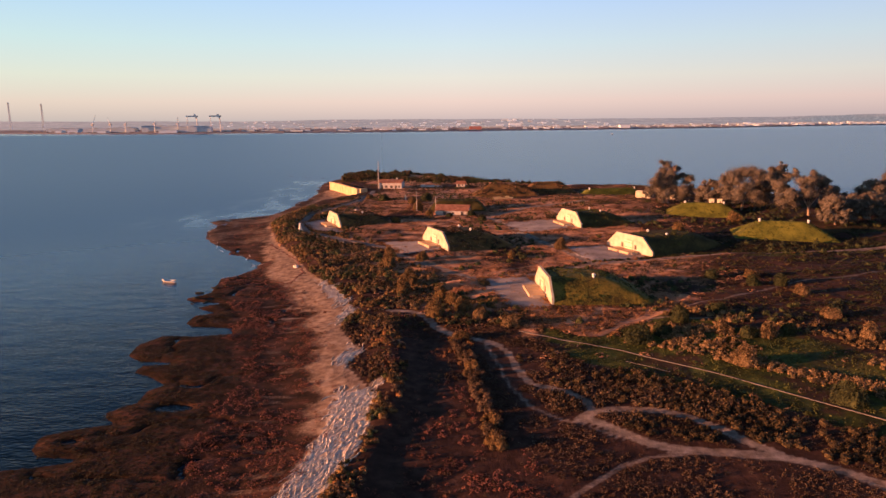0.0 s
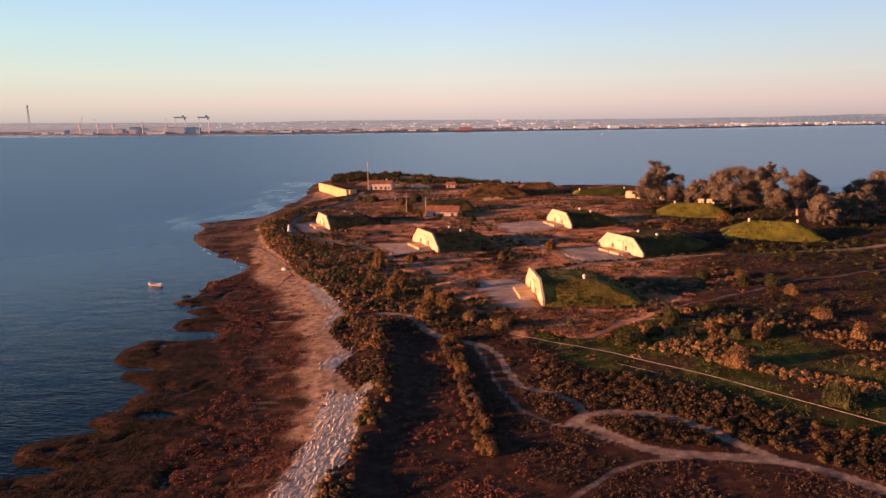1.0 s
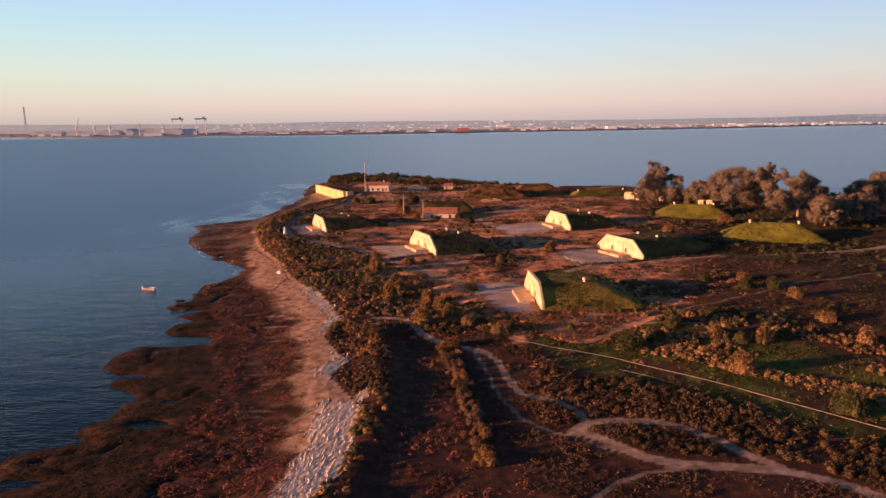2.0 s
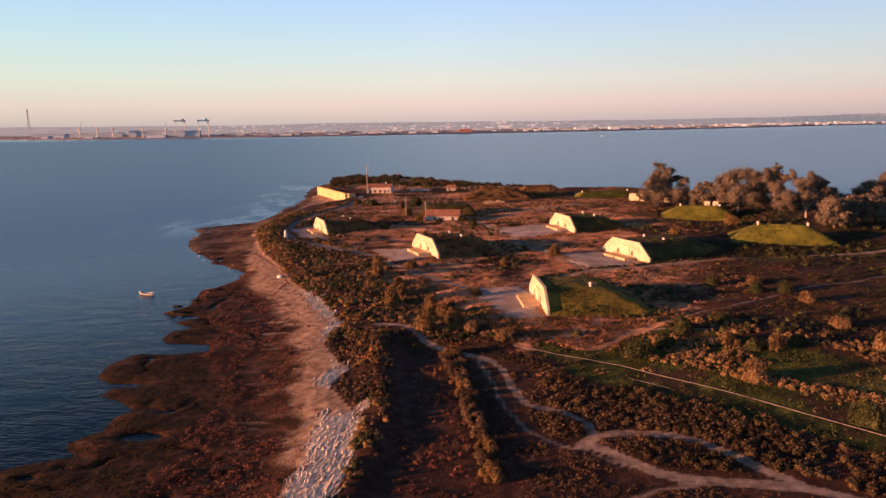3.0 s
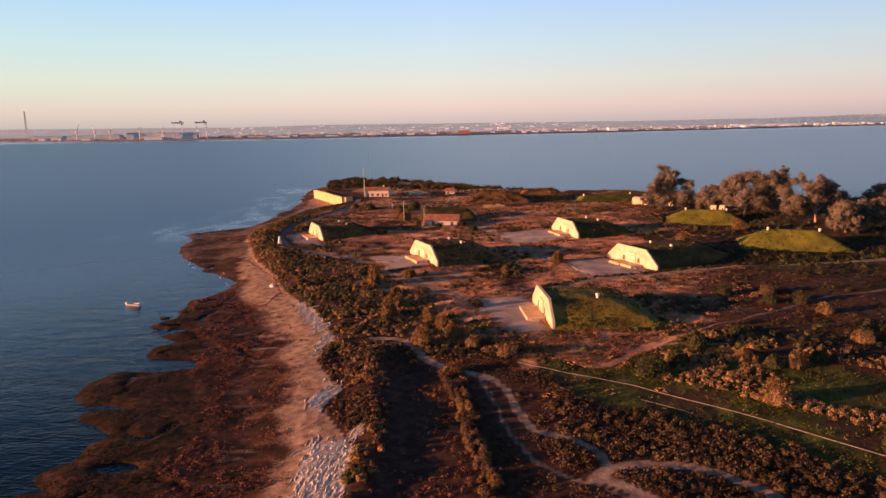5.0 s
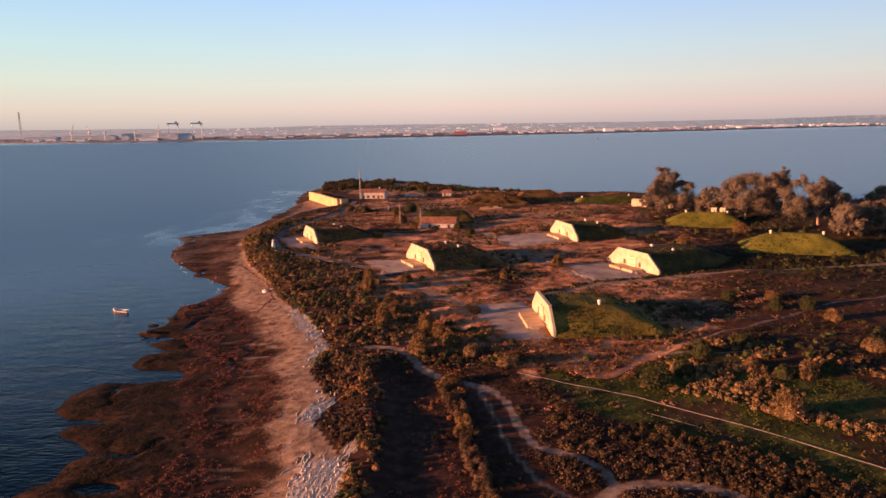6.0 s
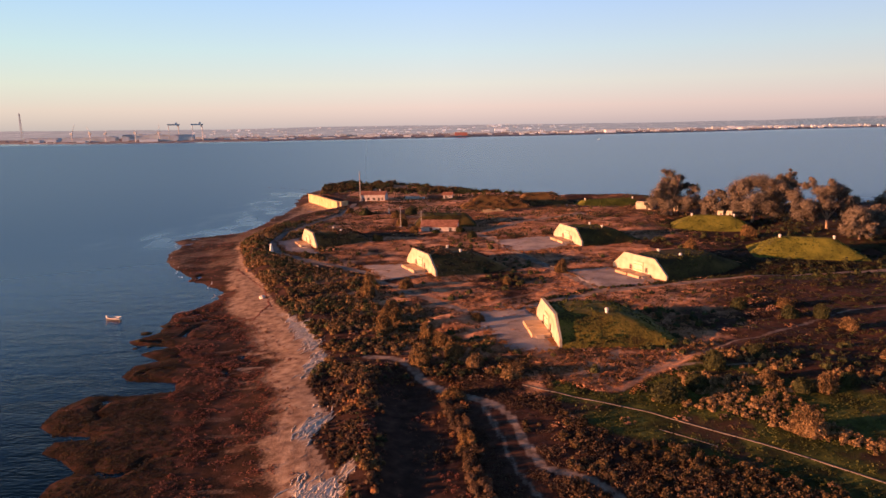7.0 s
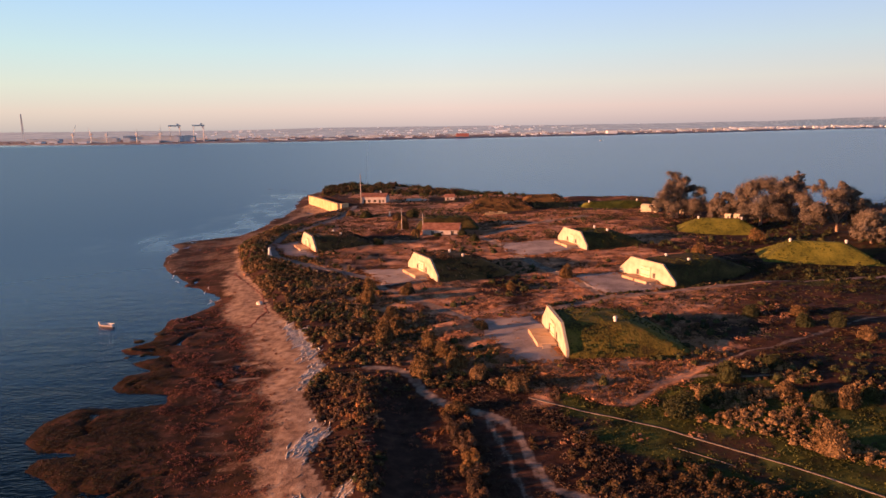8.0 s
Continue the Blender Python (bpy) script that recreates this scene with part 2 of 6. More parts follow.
def ground_material():
    m, n, l, bsdf = material("shore_ground")
    co = n.new("ShaderNodeTexCoord")

    def noise_tex(scale, detail=4, rough=0.55):
        t = n.new("ShaderNodeTexNoise")
        t.inputs["Scale"].default_value, t.inputs["Detail"].default_value, t.inputs["Roughness"].default_value = scale, detail, rough
        l.new(co.outputs["Object"], t.inputs["Vector"])
        return t.outputs[0]

    def ramp(src, stops):
        r = n.new("ShaderNodeValToRGB")
        els = r.color_ramp.elements
        while len(els) < len(stops):
            els.new(0.5)
        for e, (p, c) in zip(els, stops):
            e.position, e.color = p, (*c, 1)
        l.new(src, r.inputs[0])
        return r.outputs[0]

    wide, mid, fine = noise_tex(0.07), noise_tex(0.6, 5), noise_tex(3.0, 4)
    patch = noise_tex(0.22, 5, 0.65)
    soil = ramp(mid, [(0.3, (0.028, 0.014, 0.011)), (0.5, (0.054, 0.026, 0.020)), (0.7, (0.095, 0.050, 0.036))])
    straw = ramp(patch, [(0.37, (0.125, 0.060, 0.034)), (0.47, (0.41, 0.203, 0.122)), (0.60, (0.71, 0.39, 0.245))])
    grass = ramp(patch, [(0.34, (0.023, 0.025, 0.008)), (0.5, (0.059, 0.069, 0.015)), (0.66, (0.125, 0.136, 0.030))])
    sand = ramp(mid, [(0.30, (0.16, 0.102, 0.078)), (0.5, (0.33, 0.227, 0.168)), (0.70, (0.51, 0.38, 0.288))])
    mud = ramp(patch, [(0.35, (0.017, 0.010, 0.006)), (0.5, (0.046, 0.023, 0.014)), (0.68, (0.125, 0.056, 0.038))])
    wrack = ramp(mid, [(0.3, (0.40, 0.32, 0.28)), (0.5, (0.68, 0.60, 0.54)), (0.7, (0.82, 0.76, 0.71))])
    track = ramp(mid, [(0.3, (0.13, 0.100, 0.087)), (0.5, (0.255, 0.203, 0.180)), (0.7, (0.42, 0.345, 0.308))])
    covers = []
    for name in ("cover_a", "cover_b"):
        a = n.new("ShaderNodeAttribute")
        a.attribute_name = name
        s = n.new("ShaderNodeSeparateColor")
        l.new(a.outputs["Color"], s.inputs[0])
        covers += [s.outputs[0], s.outputs[1], s.outputs[2]]
    last = soil
    for mask, colour in zip((covers[5], covers[4], covers[1], covers[0], covers[2], covers[3]), (straw, grass, mud, sand, wrack, track)):
        # ragged edges: the cover is thinned by fine noise
        add = n.new("ShaderNodeMath")
        add.operation = "MULTIPLY_ADD"
        l.new(fine, add.inputs[0])
        add.inputs[1].default_value = 0.7
        l.new(mask, add.inputs[2])
        cut = n.new("ShaderNodeMapRange")
        cut.inputs["From Min"].default_value, cut.inputs["From Max"].default_value = 0.62, 1.08
        l.new(add.outputs[0], cut.inputs["Value"])
        mix = n.new("ShaderNodeMix")
        mix.data_type = "RGBA"
        l.new(cut.outputs[0], mix.inputs["Factor"])
        l.new(last, mix.inputs["A"])
        l.new(colour, mix.inputs["B"])
        last = mix.outputs["Result"]
    l.new(last, bsdf.inputs["Base Color"])
    bsdf.inputs["Roughness"].default_value = 0.95
    bsdf.inputs["Specular IOR Level"].default_value = 0.15
    b = n.new("ShaderNodeBump")
    b.inputs["Strength"].default_value, b.inputs["Distance"].default_value = 0.4, 0.2
    mixh = n.new("ShaderNodeMath")
    mixh.operation = "ADD"
    l.new(mid, mixh.inputs[0])
    l.new(fine, mixh.inputs[1])
    l.new(mixh.outputs[0], b.inputs["Height"])
    l.new(b.outputs[0], bsdf.inputs["Normal"])
    return m


def water_material():
    m, n, l, bsdf = material("bay_water")
    co = n.new("ShaderNodeTexCoord")
    mp = n.new("ShaderNodeMapping")
    mp.inputs["Rotation"].default_value = (0, 0, radians(20))
    mp.inputs["Scale"].default_value = (0.8, 1.9, 1.0)
    l.new(co.outputs["Object"], mp.inputs["Vector"])
    wave, swell, tone = n.new("ShaderNodeTexNoise"), n.new("ShaderNodeTexNoise"), n.new("ShaderNodeTexNoise")
    wave.inputs["Scale"].default_value, wave.inputs["Detail"].default_value = 1.0, 4
    swell.inputs["Scale"].default_value, swell.inputs["Detail"].default_value = 0.16, 2
    tone.inputs["Scale"].default_value, tone.inputs["Detail"].default_value = 0.006, 3
    for t in (wave, swell):
        l.new(mp.outputs[0], t.inputs["Vector"])
    l.new(co.outputs["Object"], tone.inputs["Vector"])
    add = n.new("ShaderNodeMath")
    add.operation = "MULTIPLY_ADD"
    l.new(swell.outputs[0], add.inputs[0])
    add.inputs[1].default_value = 1.6
    l.new(wave.outputs[0], add.inputs[2])
    b = n.new("ShaderNodeBump")
    b.inputs["Strength"].default_value, b.inputs["Distance"].default_value = 1.0, 0.42
    l.new(add.outputs[0], b.inputs["Height"])
    l.new(b.outputs[0], bsdf.inputs["Normal"])
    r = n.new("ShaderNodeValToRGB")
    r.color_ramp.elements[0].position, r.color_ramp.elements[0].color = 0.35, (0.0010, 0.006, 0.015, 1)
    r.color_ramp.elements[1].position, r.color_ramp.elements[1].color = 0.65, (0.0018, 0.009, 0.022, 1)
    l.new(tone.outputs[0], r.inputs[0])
    calm = n.new("ShaderNodeAttribute")
    calm.attribute_name = "calm"
    rough = n.new("ShaderNodeMapRange")
    rough.inputs["To Min"].default_value, rough.inputs["To Max"].default_value = 0.12, 0.09
    l.new(calm.outputs["Fac"], rough.inputs["Value"])
    # far from the viewpoint the ripples are short and the swell is low
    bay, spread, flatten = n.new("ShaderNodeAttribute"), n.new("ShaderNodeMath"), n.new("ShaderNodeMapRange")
    bay.attribute_name = "far_water"
    # bluer base colour with distance from the viewpoint stands in for reflected sky
    far_blue = n.new("ShaderNodeMix")
    far_blue.data_type = "RGBA"
    l.new(bay.outputs["Fac"], far_blue.inputs["Factor"])
    l.new(r.outputs[0], far_blue.inputs["A"])
    far_blue.inputs["B"].default_value = (0.004, 0.060, 0.200, 1)
    l.new(far_blue.outputs["Result"], bsdf.inputs["Base Color"])
    spread.operation = "MULTIPLY_ADD"
    # chop on the open bay, less where it lies calm
    chop, ruffled = n.new("ShaderNodeMapRange"), n.new("ShaderNodeMath")
    chop.inputs["To Min"].default_value, chop.inputs["To Max"].default_value = 0.21, 0.10
    l.new(calm.outputs["Fac"], chop.inputs["Value"])
    ruffled.operation = "MULTIPLY"
    l.new(bay.outputs["Fac"], ruffled.inputs[0])
    l.new(chop.outputs[0], ruffled.inputs[1])
    l.new(ruffled.outputs[0], spread.inputs[0])
    spread.inputs[1].default_value = 1.0
    l.new(rough.outputs[0], spread.inputs[2])
    l.new(spread.outputs[0], bsdf.inputs["Roughness"])
    flatten.inputs["To Min"].default_value, flatten.inputs["To Max"].default_value = 1.0, 0.08
    l.new(bay.outputs["Fac"], flatten.inputs["Value"])
    ease = n.new("ShaderNodeMath")
    ease.operation = "MULTIPLY"
    # gusts: patches of livelier and flatter ripples
    gust, lively = n.new("ShaderNodeTexNoise"), n.new("ShaderNodeMapRange")
    gust.inputs["Scale"].default_value, gust.inputs["Detail"].default_value, gust.inputs["Roughness"].default_value = 0.07, 6, 0.65
    l.new(mp.outputs[0], gust.inputs["Vector"])
    lively.inputs["From Min"].default_value, lively.inputs["From Max"].default_value = 0.35, 0.65
    lively.inputs["To Min"].default_value, lively.inputs["To Max"].default_value = 0.62, 1.35
    l.new(gust.outputs[0], lively.inputs["Value"])
    waver = n.new("ShaderNodeMath")
    waver.operation = "MULTIPLY"
    still = n.new("ShaderNodeMapRange")
    still.inputs["To Min"].default_value, still.inputs["To Max"].default_value = 1.0, 0.15
    l.new(calm.outputs["Fac"], still.inputs["Value"])
    l.new(still.outputs[0], waver.inputs[0])
    l.new(lively.outputs[0], waver.inputs[1])
    wide_wave = n.new("ShaderNodeMath")
    wide_wave.operation = "MULTIPLY"
    l.new(waver.outputs[0], ease.inputs[0])
    l.new(flatten.outputs[0], ease.inputs[1])
    l.new(ease.outputs[0], wide_wave.inputs[0])
    wide_wave.inputs[1].default_value = 0.13
    l.new(wide_wave.outputs[0], b.inputs["Distance"])
    # reflection is set weaker close to the viewpoint
    glint = n.new("ShaderNodeMapRange")
    glint.inputs["To Min"].default_value, glint.inputs["To Max"].default_value = 0.13, 0.26
    l.new(bay.outputs["Fac"], glint.inputs["Value"])
    l.new(glint.outputs[0], bsdf.inputs["Specular IOR Level"])
    bsdf.inputs["Specular Tint"].default_value = (0.45, 0.75, 1.0, 1)
    bsdf.inputs["IOR"].default_value = 1.33
    return m


GROUND, WATER = ground_material(), water_material()

# ---------------------------------------------------------------- plan of the shore (metres)
MARSH_COAST = [(-62, 10), (-64, 50), (-60, 70), (-59, 77), (-50, 78.6), (-49, 79.8), (-54.4, 80.6), (-56.8, 82.7), (-57.6, 86.3), (-54, 88.4), (-49.2, 90.1),
         (-51.2, 91.6), (-51.9, 93.7), (-48.8, 97.3), (-49.3, 102.1), (-47.4, 104.7), (-50.9, 107.7), (-55.5, 109.7), (-56.3, 113), (-51.4, 113.6), (-51.4, 114.4),
         (-56.7, 115), (-60.3, 118), (-61.2, 124.5), (-59, 129.3), (-52.2, 129), (-45.4, 130.5), (-46.5, 134), (-55.2, 135.2), (-57.4, 137.6), (-58, 143.5)]
POINT_COAST = [(-54.3, 146), (-60, 150.3), (-55, 154.5), (-62.8, 155.7), (-65.7, 158), (-62, 164), (-63.8, 170), (-64.5, 178), (-62, 184), (-59, 196), (-66, 209),
         (-74, 212), (-81, 223), (-95, 252), (-100, 273), (-107, 286), (-85, 307), (-82, 338), (-81, 391), (-86, 424), (-92, 463), (-88, 495)]
COAST = MARSH_COAST + POINT_COAST
FAR_SIDE = [(-66, 512), (-20, 474), (22, 425), (65, 385), (107, 374), (144, 366), (228, 362), (640, 300), (700, -4700), (-300, -4700), (-90, -200)]
LAND = COAST + FAR_SIDE
SHRUB_EDGE = [(-20, 10), (-17, 50), (-15, 69), (-12, 85), (-13, 99), (-19, 111), (-17, 117), (-23, 130), (-22, 143), (-30, 163), (-41, 182), (-51, 206),
              (-61, 226), (-74, 264), (-73, 288), (-68, 326), (-57, 350), (-49, 364), (-54, 376), (-73, 414), (-80, 470)]
INLAND = SHRUB_EDGE + [(-66, 505), (-20, 468), (20, 420), (63, 381), (107, 370), (144, 362), (228, 358), (630, 300), (690, -4700), (-200, -4700), (-40, -200)]
SAND_WEST = [(-24, 10), (-19, 70), (-22.5, 81), (-24.5, 99), (-26.5, 114), (-35, 142), (-51, 172), (-63, 207), (-79, 270), (-80, 300), (-78, 340), (-80, 400)]
BANK_ROW = [(-18, 40), (-14, 68), (-13, 78), (-11, 88), (-10, 98), (-10, 110), (-13, 129)]
HEDGE_ROW = [(0.8, 123), (2.3, 112.4), (3.4, 104.5), (4.5, 95.3), (5.2, 86), (5.8, 81)]
NEAR_PATHS = [
    ([(-14, 141), (-9.5, 140.3), (-5.4, 136), (-3.6, 130), (0.2, 125.2), (3.8, 122.7), (6.9, 120.5), (8.6, 118.5)], 0.75),
    ([(8.2, 119.2), (10, 114.8), (11.1, 105.3), (12.4, 100.5), (17.2, 97.7), (19.3, 94.8), (20.2, 90.4)], 0.5),
    ([(20, 90.2), (24.1, 90.6), (28.7, 89.7), (32.7, 87.5), (35.8, 83.9), (37.8, 79.9), (40, 77)], 0.6),
    ([(20.2, 90.2), (18, 88), (20.1, 86.7), (22.4, 83.9), (25.2, 80.6), (28.3, 79), (34.7, 77.6), (40.8, 75.9), (44.7, 73.3), (48, 69), (58, 60)], 0.75),
]
FIELD_PATHS = [
    ([(6.1, 119.3), (7.7, 110.9), (8.8, 100.7), (11.4, 92.3), (15.6, 87.6), (18, 86.6), (22, 82)], 0.28),
    ([(13, 68), (16.9, 71.9), (20.3, 75.1), (24.2, 77.1), (28.5, 77.6)], 0.2),
    ([(24, 172), (32, 177), (39, 179.5), (46.6, 180.5), (53.2, 182.6), (61.1, 184.5), (69.4, 186.4), (89.4, 188.2), (101.1, 189.8), (116.6, 192.4), (150, 200), (230, 216)], 0.85),
    ([(28, 122.8), (33.8, 128.6), (38, 131.8), (41.8, 134.2), (46.4, 136.5), (51.5, 139.8), (54.6, 142), (59.5, 143), (65.1, 146.2), (72.1, 149.8), (78.9, 153.4), (84, 155.9), (95.5, 158.6), (125, 172)], 0.3),
]
SERVICE_ROADS = [
    ([(9.3, 171.9), (16.5, 177.4), (23.2, 181.1)], 0.25),
    ([(-11.3, 185.6), (-5.6, 186), (1.5, 181)], 0.25),
    ([(34.1, 130), (38.7, 131.2), (43.3, 132), (49.1, 130.8), (56, 131)], 0.2),
    ([(-18, 203), (-15.5, 194), (-11.5, 190.5), (-5.1, 182.4), (0.8, 174.8), (4.9, 168.9), (8, 166.6)], 1.0),
    ([(7, 166.8), (14.3, 166.9), (20.8, 169.3), (28, 174)], 0.8),
    ([(60, 300), (35, 290), (13.4, 264.7), (19.7, 248.1), (23, 231), (26.4, 219.8), (30.9, 207.7), (34.3, 198.6), (37.7, 183.8), (39, 180)], 1.3),
]
TRACKS = NEAR_PATHS + FIELD_PATHS + SERVICE_ROADS
COAST_ROAD = [(-44, 365), (-43.5, 345), (-45.6, 315), (-53, 296), (-59.5, 277), (-60, 256), (-54, 239), (-44, 226.5), (-34, 218), (-25, 211), (-19, 204)]
# earth-covered magazines: near foot of the headwall, its height, its bearing, whether the turf is dry
MAGAZINES = [((21.7, 140.6), 3.4, 93.1, 0), ((56.9, 186.2), 4.2, 114.8, 2), ((45.3, 231.9), 5.3, 105.5, 2), ((-1.3, 197.9), 4.1, 114.4, 1), ((-42.3, 246.8), 2.9, 114.7, 1)]
WALL_W, WALL_TOP, WALL_H, WALL_SIDE = 20.6, 11.9, 4.9, 1.3
# mounds seen from behind: middle, ground height, bearing of the near side, size along and across, height, dry or green
MOUNDS = [((106.0, 212.6), 5.5, -17, 30.6, 18.7, 4.9, 0), ((100.3, 265.0), 5.2, -17, 30.2, 18.7, 4.7, 0), ((82, 344), 4.6, 10, 34, 12.5, 3.2, 0),
          ((27, 339), 5.4, 0, 34, 18, 6.2, 1), ((50, 352), 5.2, 4, 30, 18, 6.2, 1), ((2, 289), 4.6, 0, 25, 15, 4.1, 2)]


def magazine_centre(entry):
    (x, y), z, a, dry = entry
    return x + math.cos(radians(a)) * WALL_W / 2, y + math.sin(radians(a)) * WALL_W / 2


def height(x, y):
    """Height of the ground over the sea."""
    x, y = np.asarray(x, float), np.asarray(y, float)
    wx = x + (2.5 + (3.5 + 7.0 * smooth(260, 160, y)) * smooth(165, 200, y)) * (fbm(x * 0.45, y * 1.5, 13, 3, 5) - 0.5)
    wy = y + (2.0 + 5.0 * smooth(165, 200, y)) * (fbm(x, y, 15, 4, 5) - 0.5)
    d = signed(wx, wy, LAND, COAST + FAR_SIDE[:8])
    s = signed(x, y, INLAND, SHRUB_EDGE + [(-66, 505), (-20, 468), (20, 420), (63, 381), (107, 370), (144, 362), (228, 358), (630, 300)])
    z = np.where(d < 0, np.maximum(-30.0, d * 0.16), np.minimum(0.30, d * 0.14))
    creeks = np.abs(fbm(x * 0.55, y * 1.25, 12, 8, 3) - 0.5)
    z = z - 0.46 * (1 - smooth(0.004, 0.024, creeks)) * smooth(0.5, 3, d) * (1 - smooth(-14, -8, s))
    z = z + 0.10 * (fbm(x, y, 2.2, 5, 3) - 0.3) * smooth(0, 2, d)
    z = z - 0.8 * np.exp(-(((x + 42.5) / 3.0) ** 2 + ((y - 95.2) / 1.4) ** 2) ** 2)
    beach = 0.35 + 1.1 * smooth(-13, 0, s)
    z = np.where(d > 0, z + (np.maximum(z, beach) - z) * smooth(-14, -9, s) * smooth(0, 4, d), z)
    base = 1.35 + 0.018 * np.clip(y - 110, 0, 200) + 0.030 * np.clip(x, 0, 95) + 1.2 * np.exp(-((x + 30) ** 2 + (y - 440) ** 2) / 3500)
    base = base + 0.75 * (fbm(x, y, 16, 6, 4) - 0.5) + (0.6 * (fbm(x * 0.55, y, 5, 9, 3) - 0.5) + 0.5 * (fbm(x * 0.5, y * 1.2, 2.6, 10, 2) - 0.5)) * smooth(116, 130, y)
    base = base + 0.9 * np.exp(-(line_distance(x, y, BANK_ROW) / 4.0) ** 2)
    base = base - 0.25 * np.exp(-(line_distance(x, y, [(-5, 60), (-5, 97), (-6, 125)]) / 4.0) ** 2)
    base = base + 1.5 * np.exp(-(((x - 2) / 5.5) ** 2 + ((y - 159.5) / 5.0) ** 2) ** 2)
    for e in MAGAZINES:
        cx, cy = magazine_centre(e)
        w = np.exp(-(((x - cx) ** 2 + (y - cy) ** 2) / 16.0**2) ** 1.5)
        base = base + (e[1] - base) * w
    # added dip that keeps the ground beyond the second magazine in shadow
    base = base - 1.2 * np.exp(-(((x - 102) / 34.0) ** 2 + ((y - 192.5) / 5.5) ** 2) ** 2)
    for (cx, cy), z0, *rest in MOUNDS:
        w = np.exp(-(((x - cx) ** 2 + (y - cy) ** 2) / 20.0**2) ** 1.8)
        base = base + (z0 - base) * w
    # beyond the trees the ground falls to the eastern shore
    base = base - 5.2 * smooth(98, 130, x) * smooth(308, 348, y)
    rise = smooth(-1.5, 5.0, s)
    z = z + (np.maximum(base, 1.2) - z) * rise * smooth(0, 8, d)
    return z


def wrack_cover(x, y, s):
    near = smooth(-6.4, -4.4, s + 2.0 * (fbm(x, y, 5, 12) - 0.5)) * (1 - smooth(0.2, 1.2, s)) * smooth(57, 62, y) * (1 - smooth(97, 101, y))
    thin = smooth(-3.4, -1.6, s + 1.5 * (fbm(x, y, 4, 13) - 0.5)) * (1 - smooth(0.4, 1.2, s))
    spots = 0.3 + 0.7 * (np.exp(-((y - 114) / 5.0) ** 2) + np.exp(-((y - 139) / 5.0) ** 2) + np.exp(-(((y - 161) / 13.0) ** 2) ** 2)).clip(0, 1)
    near = np.maximum(near, 0.55 * np.exp(-(((x + 12.0) / 1.3) ** 2 + ((y - 101.0) / 2.2) ** 2) ** 2))
    return np.maximum(near, 0.84 * thin * spots * smooth(0.3, 0.5, fbm(x, y, 6, 14))) * (0.68 + 0.32 * smooth(0.35, 0.6, fbm(x, y, 2.5, 15)))


